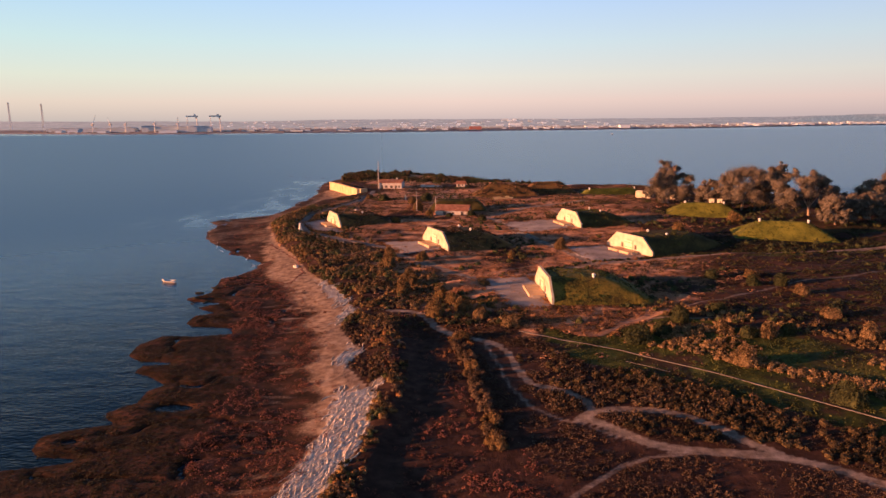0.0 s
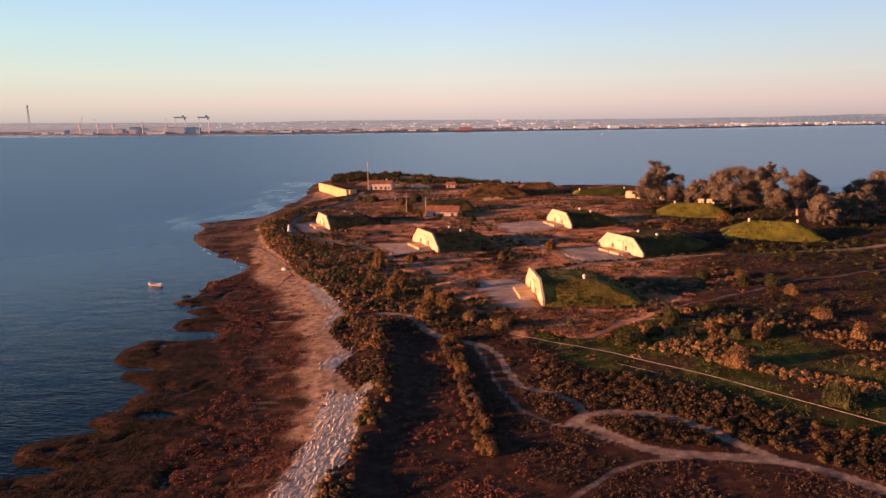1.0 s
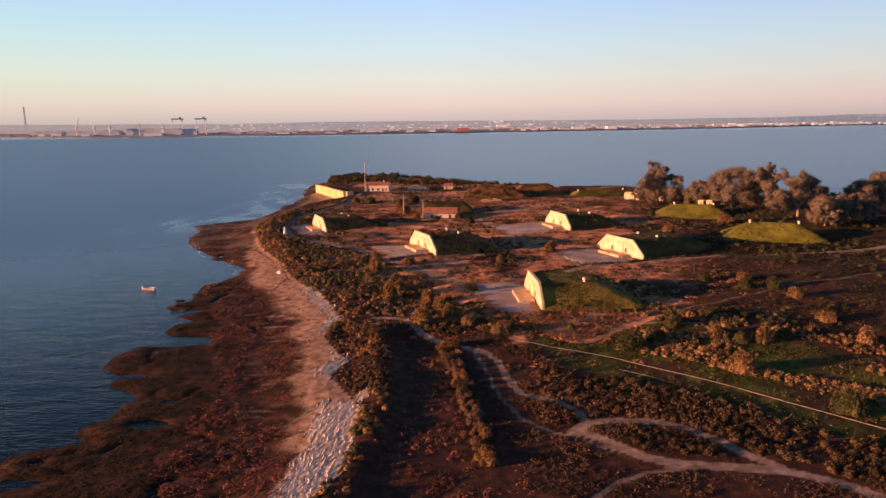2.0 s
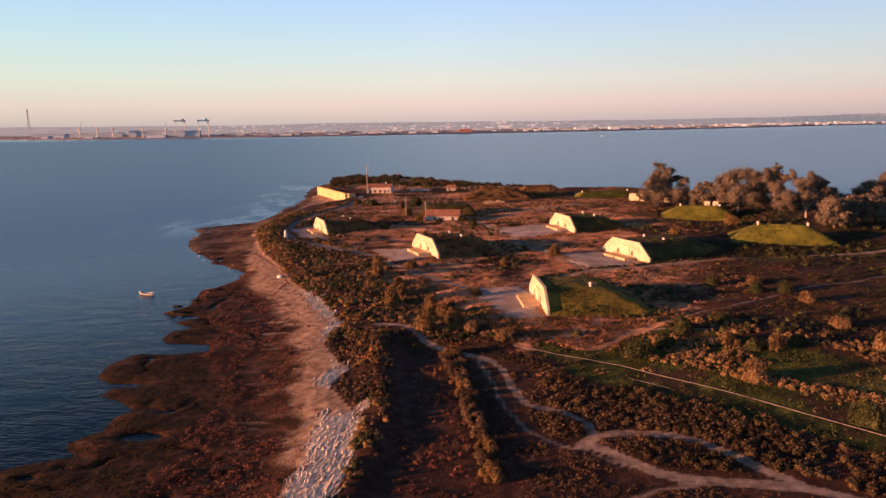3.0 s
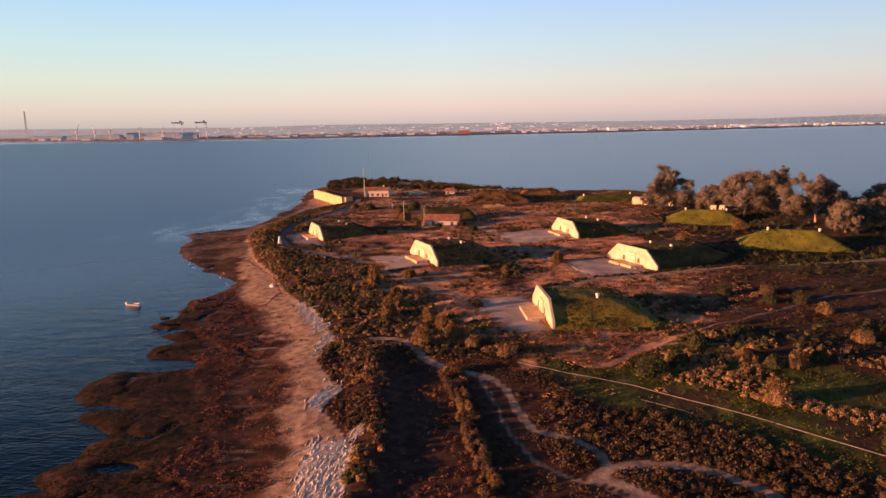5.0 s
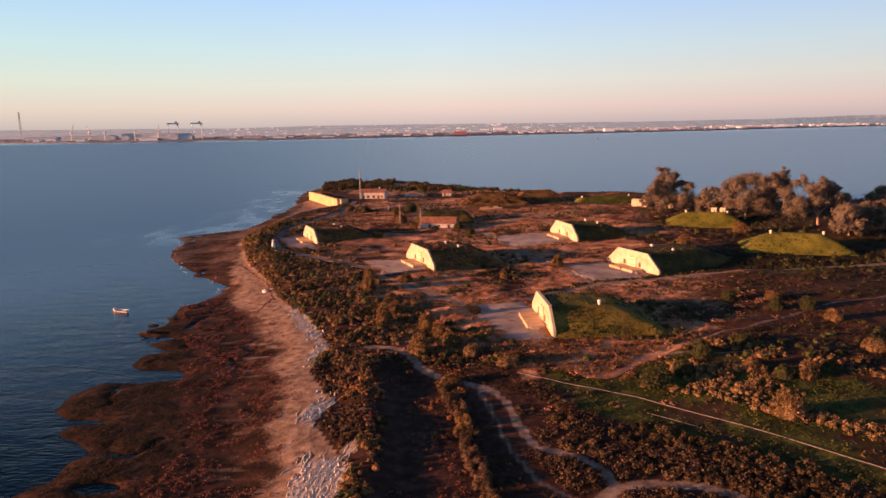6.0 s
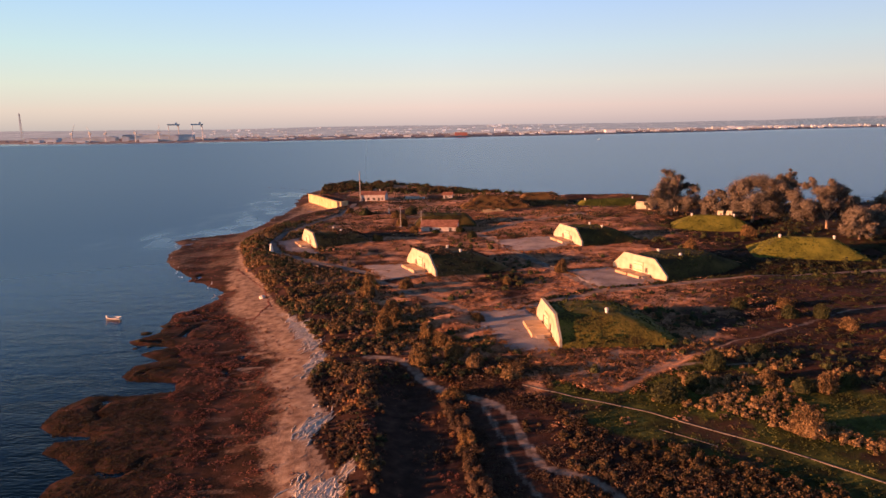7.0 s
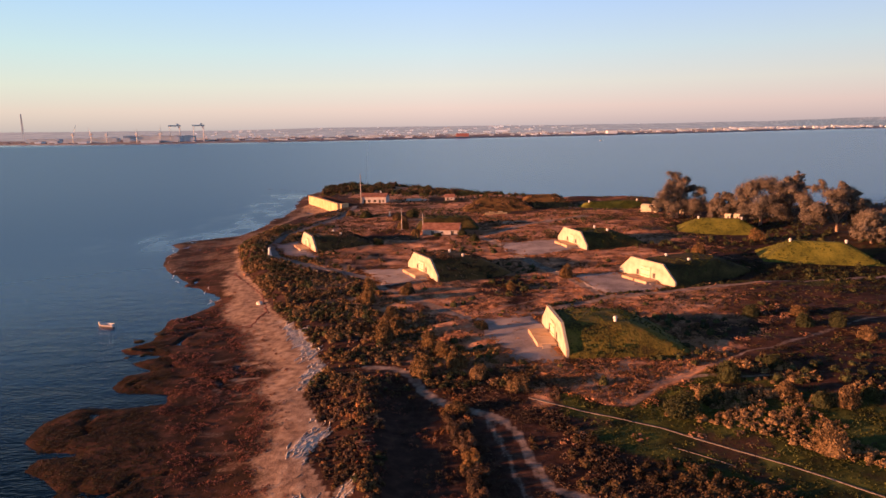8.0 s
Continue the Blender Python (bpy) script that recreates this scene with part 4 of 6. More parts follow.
def vent_part(parent, x, y, z):
    bm = add_tube(bmesh.new(), (x, y, z - 0.8), (x, y, z + 0.55), 0.30, 0.30, 12)
    v = part("vent", bm, VENT_PAINT, parent)
    cap = bmesh.new()
    bmesh.ops.create_uvsphere(cap, u_segments=12, v_segments=6, radius=0.44, matrix=Matrix.Translation((x, y, z + 0.6)) @ Matrix.Diagonal((1, 1, 0.75, 1)))
    part("cap", cap, VENT_PAINT, v, smooth_faces=True)


def magazine(entry, index):
    (x, y), z, a, dry = entry
    cx, cy = magazine_centre(entry)
    look_ = ("green", "dry brown", "dull olive")[dry]
    t = thing("ammunition_magazine", pose(cx, cy, z, 0, 0, a + 180), f"earth-covered magazine with a cream headwall and {look_} turf mound", "bunker", "earth-covered magazines")
    hw, ht = WALL_W / 2, WALL_TOP / 2
    bm = prism([(-hw, -1.2), (hw, -1.2), (hw, WALL_SIDE), (ht, WALL_H), (-ht, WALL_H), (-hw, WALL_SIDE)], -0.25, 0.35)
    bmesh.ops.bevel(bm, geom=[e for e in bm.edges], offset=0.05, segments=1, affect="EDGES")
    part("headwall", bm, PLASTER, t, "sunlit cream headwall")
    cop = bmesh.new()
    add_box(cop, -ht, -0.32, WALL_H + 0.003, ht, 0.42, WALL_H + 0.14, 0.03)
    part("coping", cop, PLASTER, t)
    part("door_frame", box(-1.9, -0.42, 0.5, 1.9, -0.252, 3.5, 0.04), PLASTER, t)
    for sx in (-1, 1):
        leaf = part("door", box(0.02 if sx > 0 else -1.6, -0.5, 0.75, 1.6 if sx > 0 else -0.02, -0.423, 3.2, 0.02), DOOR_PAINT, t, "faded cream steel door")
        part("hinge_strap", box(0.2 * sx if sx > 0 else -1.5, -0.53, 1.2, 1.5 if sx > 0 else -0.2, -0.503, 1.32), RUST, leaf)
        part("hinge_strap", box(0.2 * sx if sx > 0 else -1.5, -0.53, 2.6, 1.5 if sx > 0 else -0.2, -0.503, 2.72), RUST, leaf)
        part("grille", box(3.0 * sx - 0.45, -0.33, 0.9, 3.0 * sx + 0.45, -0.252, 2.2, 0.02), DARK, t, "dark wall grille")
    # loading dock in two blocks
    part("dock_block", box(-4.6, -4.2, -1.2, -0.25, -0.55, 0.75, 0.05), DOCK, t, "worn concrete loading dock")
    part("dock_block", box(0.25, -4.2, -1.2, 4.6, -0.55, 0.75, 0.05), DOCK, t, "worn concrete loading dock")
    st = bmesh.new()
    for k in range(4):
        add_box(st, 4.62, -3.4, -0.8, 4.62 + 0.3 * (4 - k), -1.8, 0.02 + 0.17 * k)
    part("steps", st, CONCRETE, t)
    mound_mesh("mound", 31 if index == 1 else 23, 21.8, WALL_H - 0.25, dry, 10 + index, t, square_front=True, slope=0.85)
    vent_part(t, 3.8, 10.5, WALL_H - 0.5)
    if index:
        vent_part(t, -3.8, 10.0, WALL_H - 0.5)
    return t


for i, e in enumerate(MAGAZINES):
    magazine(e, i)


def mound_thing(entry, index):
    (x, y), z, a, along, across, top, dry = entry
    look_ = ("bright green turf", "brown dry-grass", "dull green turf")[dry]
    t = thing("earth_mound", pose(x, y, z, 0, 0, a), f"{look_} mound over a buried magazine", "mound", "buried magazines")
    m = Matrix.Translation((0, -across / 2, 0))
    mound_mesh("mound", across, along, top, dry, 30 + index, t, slope=0.58 if index < 2 else 1.1 if index == 5 else 0.64)
    for c in t.children:
        c.matrix_basis = m
    for sx in (-1, 1) if index < 3 else ():
        k = 0.58 if index < 2 else 0.64
        px = sx * (along / 2 - top / k + 0.2)
        vent_part(t, px, -across / 2 + top / k + 0.4, top - 0.15)
    return t


for i, e in enumerate(MOUNDS):
    mound_thing(e, i)


def apron(name, pts):
    """A paved apron of this outline that follows the ground, with a low broken rim."""
    px, py = [p[0] for p in pts], [p[1] for p in pts]
    step = 0.9
    gx, gy = np.meshgrid(np.arange(min(px) - 1, max(px) + 1, step), np.arange(min(py) - 1, max(py) + 1, step))
    ragged = signed(gx, gy, pts, pts + pts[:1]) + 4.2 * (fbm(gx, gy, 5, 84) - 0.5)
    gz = height(gx, gy) + np.where(ragged > 0, 0.10, -0.35)
    i = np.arange(gx.size).reshape(gx.shape)
    faces = np.stack([i[:-1, :-1], i[:-1, 1:], i[1:, 1:], i[1:, :-1]], -1).reshape(-1, 4)
    faces = faces[(ragged.ravel()[faces] > 0).any(axis=1)]
    used, faces = np.unique(faces, return_inverse=True)
    ob = mesh_arrays(name, np.stack([gx, gy, gz], -1).reshape(-1, 3)[used], faces.reshape(-1, 4), APRON, smooth_faces=True)
    return tagged(ob, "dusty grey paved apron before a magazine", "pavement", kind="structure")


APRONS = [
    [(6.5, 167.8), (14.4, 167.6), (20.2, 168), (21.2, 160.5), (21.2, 141), (17.5, 138.6), (12.5, 139.4), (10, 146), (7.8, 154)],
    [(33.6, 203), (47.4, 204.6), (52.2, 195), (55.8, 187), (51, 183), (45.8, 182.6), (39.1, 179.6), (38, 187.3), (35.6, 194.5)],
    [(19.5, 251.5), (40, 252), (43, 242), (44.2, 234.5), (40, 232.5), (27.4, 227.5), (23, 230.4), (20.6, 238.5)],
    [(-25, 216.4), (-10.2, 216.4), (-6, 208), (-2.6, 199), (-8, 197.6), (-14.5, 196.6), (-16.5, 196.8), (-18.4, 205)],
    [(-60, 261), (-52.5, 268), (-47.6, 258), (-43.2, 247.6), (-41, 241), (-37, 232), (-43.4, 237), (-52.4, 242)],
]
for k, outline in enumerate(APRONS):
    apron("pavement_%d" % (k + 1), outline)


def kerb(name, pts, width, high, label, broken=0.0):
    """A low concrete kerb in short lengths that follows the ground."""
    t = thing(name, Matrix(), label, "kerb", kind="structure")
    rng = random.Random(len(name))
    for (ax, ay), (bx, by) in zip(pts[:-1], pts[1:]):
        n = max(1, round(math.hypot(bx - ax, by - ay) / 3.0))
        for k in range(n):
            if rng.random() < broken:
                continue
            x0, y0 = ax + (bx - ax) * k / n, ay + (by - ay) * k / n
            x1, y1 = ax + (bx - ax) * (k + 0.985) / n, ay + (by - ay) * (k + 0.985) / n
            z0, z1 = ground_at(x0, y0), ground_at(x1, y1)
            d = Vector((x1 - x0, y1 - y0, z1 - z0))
            bm = box(-d.length / 2, -width / 2, -0.4, d.length / 2, width / 2, high, 0.03)
            ob = part("kerb_length", bm, OLD_CONCRETE, t)
            ob.matrix_basis = Matrix.Translation(((x0 + x1) / 2, (y0 + y1) / 2, (z0 + z1) / 2)) @ pose(0, 0, 0, 0, -math.degrees(math.atan2(d.z, d.xy.length)), math.degrees(math.atan2(d.y, d.x)))
    return t


def paved_road(name, pts, half, label):
    """A paved strip with crumbling edges that follows the ground."""
    d = [0.0]
    for a, b in zip(pts[:-1], pts[1:]):
        d.append(d[-1] + math.hypot(b[0] - a[0], b[1] - a[1]))
    at = np.arange(0, d[-1], 1.6)
    cx, cy = np.interp(at, d, [p[0] for p in pts]), np.interp(at, d, [p[1] for p in pts])
    soft = np.ones(7) / 7
    cx[3:-3], cy[3:-3] = np.convolve(cx, soft, "valid"), np.convolve(cy, soft, "valid")
    tx, ty = np.gradient(cx), np.gradient(cy)
    ln = np.hypot(tx, ty)
    nx, ny = -ty / ln, tx / ln
    ragged = 0.7 * (fbm(at, at * 0, 5, 80) - 0.5), 0.7 * (fbm(at, at * 0 + 50, 5, 81) - 0.5)
    rows = []
    for k, u in enumerate((-1, -0.97, -0.5, 0, 0.5, 0.97, 1)):
        w = half * u + (ragged[0] * -1 if u < -0.9 else ragged[1] if u > 0.9 else 0)
        x, y = cx + nx * w, cy + ny * w
        rows.append(np.stack([x, y, height(x, y) + (-0.35 if abs(u) == 1 else 0.09)], -1))
    v = np.stack(rows, 1)
    i = np.arange(v.shape[0] * 7).reshape(-1, 7)
    faces = np.stack([i[:-1, :-1], i[1:, :-1], i[1:, 1:], i[:-1, 1:]], -1).reshape(-1, 4)
    return tagged(mesh_arrays(name, v.reshape(-1, 3), faces[:, ::-1], ASPHALT), label, "road", kind="structure")


paved_road("road_coast", COAST_ROAD, 1.25, "narrow worn asphalt road along the shore to the magazines")
kerb("sea_wall", [(-46.5, 345), (-48.5, 315), (-56, 297), (-62.6, 277), (-63, 255), (-56.5, 237), (-46, 224), (-36, 215.3)], 0.35, 0.4, "low grey concrete wall between the road and the shore")
kerb("road_kerb", [(23.6, 230.5), (27.2, 219.4), (31.8, 207.6), (35.3, 198.6), (37.2, 190)], 0.4, 0.16, "pale concrete kerb along the road between the aprons", 0.08)
kerb("pavement_walkway", [(13, 126.5), (16, 124), (30, 115), (41, 104), (50, 94), (58, 85), (70, 72)], 0.26, 0.10, "long narrow pale concrete walkway through the scrub")
kerb("pavement_edge", [(28, 110.2), (29.6, 109.4), (33.6, 105.6), (38.7, 100.1)], 0.17, 0.08, "broken length of concrete edging in grass", 0.4)


# ---------------------------------------------------------------- buildings
def gable_roof(w, d, h, rise, over, thick=0.18):
    """A tiled double-pitch roof with its ridge along x; rows of tiles step down the slopes."""
    bm = bmesh.new()
    rows = 7
    for side in (-1, 1):
        for k in range(rows):
            y0, y1 = (d / 2 + over) * k / rows, (d / 2 + over) * (k + 1.12) / rows
            z0, z1 = h + rise - rise * k / rows * (1 + over * 2 / d), h + rise - rise * (k + 1.12) / rows * (1 + over * 2 / d)
            v = [(-w / 2 - over, side * y0, z0), (w / 2 + over, side * y0, z0), (w / 2 + over, side * y1, z1 + 0.05), (-w / 2 - over, side * y1, z1 + 0.05)]
            a = [bm.verts.new(p) for p in v]
            b = [bm.verts.new((p[0], p[1], p[2] + thick)) for p in v]
            bm.faces.new(a), bm.faces.new(b)
            for i in range(4):
                j = (i + 1) % 4
                bm.faces.new((a[i], a[j], b[j], b[i]))
    bmesh.ops.recalc_face_normals(bm, faces=bm.faces)
    return bm


def house(name, x, y, z, turn, w, d, h, rise, label, openings, mat=WHITEWASH, roof=ROOF, chimney=False, over=0.35):
    """openings: along the front (x, width, sill, head)."""
    t = thing(name, pose(x, y, z, 0, 0, turn), label, "building")
    th = 0.35
    bm = prism([(-w / 2, -0.6), (w / 2, -0.6), (w / 2, h), (-w / 2, h)], d / 2 - th, d / 2)
    for sx in (-1, 1):
        x0, x1 = (w / 2 - th, w / 2) if sx > 0 else (-w / 2, -w / 2 + th)
        g = [bm.verts.new((xx, yy, zz)) for xx in (x0, x1) for yy, zz in ((-d / 2 + th, -0.6), (d / 2 - th, -0.6), (d / 2 - th, h), (0, h + rise * 0.96), (-d / 2 + th, h))]
        a, b = g[:5], g[5:]
        bm.faces.new(a), bm.faces.new(list(reversed(b)))
        for i in range(5):
            j = (i + 1) % 5
            bm.faces.new((a[j], a[i], b[i], b[j]))
    # front wall in piers, sills and lintels round the openings
    last = -w / 2
    for ox, ow, lo, hi in sorted(openings):
        add_box(bm, last, -d / 2, -0.6, ox - ow / 2, -d / 2 + th, h)
        add_box(bm, ox - ow / 2, -d / 2, hi, ox + ow / 2, -d / 2 + th, h)
        if lo > 0.05:
            add_box(bm, ox - ow / 2, -d / 2, -0.6, ox + ow / 2, -d / 2 + th, lo)
        last = ox + ow / 2
    add_box(bm, last, -d / 2, -0.6, w / 2, -d / 2 + th, h)
    bmesh.ops.recalc_face_normals(bm, faces=bm.faces)
    part("wall", bm, mat, t)
    part("floor", box(-w / 2 + th, -d / 2 + th, -0.5, w / 2 - th, d / 2 - th, 0.05), CONCRETE, t)
    for ox, ow, lo, hi in openings:
        kind_ = "door" if lo < 0.1 else "window"
        o = part(kind_, box(ox - ow / 2, -d / 2 + 0.2, max(lo, 0.06), ox + ow / 2, -d / 2 + 0.26, hi), DARK, t, "dark " + kind_)
        part("frame", box(ox - ow / 2, -d / 2 + 0.13, hi - 0.12, ox + ow / 2, -d / 2 + 0.195, hi), mat, o)
        if lo >= 0.1:
            part("sill", box(ox - ow / 2 - 0.1, -d / 2 - 0.08, lo - 0.1, ox + ow / 2 + 0.1, -d / 2 - 0.002, lo), mat, o)
    part("roof", gable_roof(w, d, h, rise, over), roof, t, "weathered terracotta tile roof" if roof is ROOF else "")
    if chimney:
        part("chimney", box(w * 0.2, 0.6, h + 0.4, w * 0.2 + 0.7, 1.3, h + rise + 1.0, 0.03), mat, t)
    return t


house("guard_house", -35.2, 377.5, ground_at(-35.2, 377.5) - 0.5, -8, 13.4, 8, 3.7, 1.5, "whitewashed house with a terracotta roof near the point",
      [(-4.6, 1.1, 0, 2.3), (-2.2, 1.5, 0.8, 2.3), (0.8, 1.5, 0.8, 2.3), (3.4, 1.2, 0, 2.3), (5.3, 0.9, 0.9, 2.2)], chimney=True)
house("long_shed", 0, 275, ground_at(0, 275) - 0.4, -9, 13.6, 7.6, 2.3, 1.9, "low white shed with a wide red tile roof",
      [(-3.0, 1.2, 0, 1.9), (0.6, 0.9, 0.9, 1.7), (4.4, 1.1, 0, 1.9)])
house("small_hut", 4.5, 381, ground_at(4.5, 381) + 0.2, -6, 4.8, 4.2, 1.7, 1.3, "small white hut with an orange gabled roof", [(-1.0, 0.9, 0, 1.5), (1.0, 0.7, 0.6, 1.3)])
house("flat_store", 88.6, 306.5, ground_at(88.6, 306.5) + 0.1, -38, 6.9, 5, 2.5, 0.3, "small sunlit cream storehouse beside the eucalypts", [(1.5, 1.0, 0, 2.0)], mat=PLASTER, roof=PLASTER, over=0.1)
# a small block stands in here for a pale bent limb under the trees
house("pale_limb_block", 99.2, 300, ground_at(99.2, 300) + 0.1, -38, 2.4, 2.0, 1.5, 0.3, "small pale block standing in for a bent limb", [(0.4, 0.8, 0, 1.3)], mat=PLASTER, roof=PLASTER, over=0.1)
for bx_, by_ in ((103.7, 266.0), (106.6, 265.1)):
    house("block_hut", bx_, by_, 9.72, -38, 1.9, 1.5, 1.3, 0.12, "tiny sunlit cream block hut on a turf mound", [(0.3, 0.6, 0, 0.9)], mat=PLASTER, roof=PLASTER, over=0.08)


def rampart(pts, z0, tops):
    """A battered stone sea wall with a coping and earth behind."""
    t = thing("sea_rampart", Matrix(), "long cream stone rampart above the beach", "sea wall")
    for k, ((ax, ay), (bx, by)) in enumerate(zip(pts[:-1], pts[1:])):
        d = Vector((bx - ax, by - ay, 0))
        nrm = Vector((d.y, -d.x, 0)).normalized()
        ln = d.length
        t0, t1 = tops[k], tops[k + 1]
        bm = bmesh.new()
        cols = []
        for u, top in ((0.0, t0), (1.0, t1)):
            p = Vector((ax, ay, 0)) + d * u
            cols.append([bm.verts.new(p + nrm * off + Vector((0, 0, zz))) for off, zz in ((-0.9, z0 - 2), (-0.15, top), (1.3, top), (1.3, z0 - 2))])
        a, b = cols
        bm.faces.new(a), bm.faces.new(list(reversed(b)))
        for i in range(4):
            j = (i + 1) % 4
            bm.faces.new((a[j], a[i], b[i], b[j]))
        bmesh.ops.recalc_face_normals(bm, faces=bm.faces)
        part("wall", bm, STONE, t)
        cp = bmesh.new()
        cols = []
        for u, top in ((0.0, t0), (1.0, t1)):
            p = Vector((ax, ay, 0)) + d * u
            cols.append([cp.verts.new(p + nrm * off + Vector((0, 0, top + zz))) for off, zz in ((-0.4, 0.004), (-0.4, 0.3), (1.4, 0.3), (1.4, 0.004))])
        a, b = cols
        cp.faces.new(a), cp.faces.new(list(reversed(b)))
        for i in range(4):
            j = (i + 1) % 4
            cp.faces.new((a[j], a[i], b[i], b[j]))
        bmesh.ops.recalc_face_normals(cp, faces=cp.faces)
        part("coping", cp, STONE, t)


rampart([(-76, 412), (-68, 397), (-57, 374), (-52, 364), (-49, 368)], 1.2, [5.6, 5.8, 6.0, 6.0, 5.8])


def mast(name, x, y, h, r, label):
    t = thing(name, pose(x, y, ground_at(x, y)), label, "mast")
    part("foot", box(-0.5, -0.5, -0.5, 0.5, 0.5, 0.25, 0.04), CONCRETE, t)
    part("pole", add_tube(bmesh.new(), (0, 0, 0.2), (0, 0, h), r, r * 0.6, 8), STEEL, t)
    bm = add_tube(bmesh.new(), (-0.9, 0, h * 0.9), (0.9, 0, h * 0.9), 0.06, 0.06, 5)
    part("crossarm", bm, STEEL, t)
    return t


mast("radio_mast", -42.2, 374, 15.8, 0.28, "tall thin grey radio mast beside the house")
mast("utility_pole", -15.7, 284, 8.6, 0.17, "weathered utility pole in dry grass")
mast("lamp_post", -7.4, 281, 6.8, 0.2, "pale post at the corner of a shed")


def beacon(x, y):
    t = thing("shore_beacon", pose(x, y, ground_at(x, y)), "small white painted beacon pillar on the bank", "beacon")
    bm = bmesh.new()
    bmesh.ops.create_cone(bm, cap_ends=True, segments=8, radius1=0.75, radius2=0.3, depth=2.6, matrix=Matrix.Translation((0, 0, 1.1)))
    part("pillar", bm, VENT_PAINT, t)
    part("cap", box(-0.35, -0.35, 2.41, 0.35, 0.35, 2.75, 0.05), VENT_PAINT, t)


bx = (-56.3, 240.5)
beacon(*bx)


def rock(x, y, r, seed, label, mat, flat=0.7):
    bm = bmesh.new()
    bmesh.ops.create_icosphere(bm, subdivisions=2, radius=r)
    for v in bm.verts:
        v.co *= 0.75 + 0.5 * noise.noise(v.co * (1.2 / r) + Vector((seed, 0, 0)))
        v.co.z *= flat
    ob = part("boulder", bm, mat)
    ob.matrix_basis = pose(x, y, max(ground_at(x, y) + r * 0.25, -0.1), 0, 0, seed * 40)
    return tagged(ob, label, "rock")


rock(-45.5, 187.5, 1.0, 1, "pale boulder at the edge of the scrub", WRACK)
rock(-58, 219, 1.1, 2, "rust-coloured boulder on the bank", STRAW)
rock(-57.0, 221.5, 0.8, 3, "rust-coloured boulder on the bank", STRAW)


for k in range(15):
    u = k / 14
    rock(-93 - 38 * u + 1.5 * math.sin(k * 5.1), 500 + 26 * u + 1.2 * math.cos(k * 3.7), 0.4 + 0.4 * math.sin(k * 2.3) ** 2, 20 + k, "low weed-grown reef rock off the point", OLD_CONCRETE)
for k, (x, y, r) in enumerate(((-64.5, 163.5, 1.5), (-61.8, 167.5, 1.3), (-66.0, 165.0, 0.9), (-60.0, 170.0, 0.8), (-63.1, 157.2, 1.3), (-62.4, 153.5, 1.0), (-59.9, 154.8, 0.8))):
    rock(x, y, r, 50 + k, "flat weed-grown stone awash in shallow water", CORDGRASS, 0.16)


def ruin(x, y, turn, w):
    t = thing("ruined_wall", pose(x, y, ground_at(x, y), 0, 0, turn), "low broken pale masonry wall", "wall")
    for k in range(5):
        h = (0.9, 1.2, 0.7, 1.4, 0.8)[k]
        part("wall_piece", box(-w / 2 + w * k / 5, -0.3, -0.5, -w / 2 + w * (k + 0.97) / 5, 0.3, h, 0.05), STONE, t)


ruin(24, 318, 6, 10)


def rowing_boat(x, y, turn):
    t = thing("rowing_boat", pose(x, y, 0.0, 0, 0, turn), "small white wooden rowing boat afloat at its mooring", "boat")
    ln, half, n = 4.6, 0.85, 14
    rings_out, rings_in = [], []
    for k in range(n + 1):
        u = k / n
        s = -ln / 2 + ln * u
        wide = half * (1 - (2 * u - 1) ** 4 * 0.55) * (1 - max(0, u - 0.6) ** 2 * 6.0)
        wide = max(wide, 0.04)
        top = 0.42 + 0.30 * (2 * u - 1) ** 2
        bot = -0.18 + 0.22 * max(0, u - 0.7) / 0.3
        ring = []
        for j in range(9):
            f = j / 8 * 2 - 1
            z = bot + (top - bot) * abs(f) ** 1.8
            ring.append((s, f * wide, z))
        rings_out.append(ring)
        rings_in.append([(s * 0.97, p[1] * 0.92, p[2] + (0.07 if 0 < j < 8 else 0.0)) for j, p in enumerate(ring)])
    bm = bmesh.new()
    grids = []
    for rings in (rings_out, rings_in):
        g = [[bm.verts.new(p) for p in r] for r in rings]
        grids.append(g)
        for a, b in zip(g[:-1], g[1:]):
            for j in range(8):
                bm.faces.new((a[j], a[j + 1], b[j + 1], b[j]))
    o, i = grids
    for k in range(n):
        for j in (0, 8):
            bm.faces.new((o[k][j], o[k + 1][j], i[k + 1][j], i[k][j]))
    for k in (0, n):
        for j in range(8):
            bm.faces.new((o[k][j], o[k][j + 1], i[k][j + 1], i[k][j]))
    bmesh.ops.recalc_face_normals(bm, faces=bm.faces)
    part("hull", bm, BOAT_PAINT, t, "white hull")
    for s in (-1.3, 0.1, 1.2):
        part("thwart", box(s - 0.13, -0.7, 0.26, s + 0.13, 0.7, 0.31), BOAT_PAINT, t)
    part("transom", box(-ln / 2 + 0.02, -0.36, 0.0, -ln / 2 + 0.1, 0.36, 0.7), BOAT_PAINT, t)


rowing_boat(-77.6, 175.6, 158)


post = thing("marker_post", pose(-23.3, 322, ground_at(-23.3, 322)), "short whitewashed marker post in dry grass", "post")
part("shaft", box(-0.35, -0.35, -0.4, 0.35, 0.35, 2.1, 0.06), WHITEWASH, post)
part("cap", box(-0.42, -0.42, 2.103, 0.42, 0.42, 2.3, 0.04), WHITEWASH, post)

low_wall = thing("garden_wall", pose(-13.4, 381.6, ground_at(-13.4, 381.6), 0, 0, 2), "long low whitewashed wall in dry grass", "wall")
for k in range(4):
    part("wall_piece", box(-5.4 + 2.7 * k, -0.25, -0.6, -2.74 + 2.7 * k, 0.25, (1.5, 1.3, 1.4, 1.0)[k], 0.04), WHITEWASH, low_wall)


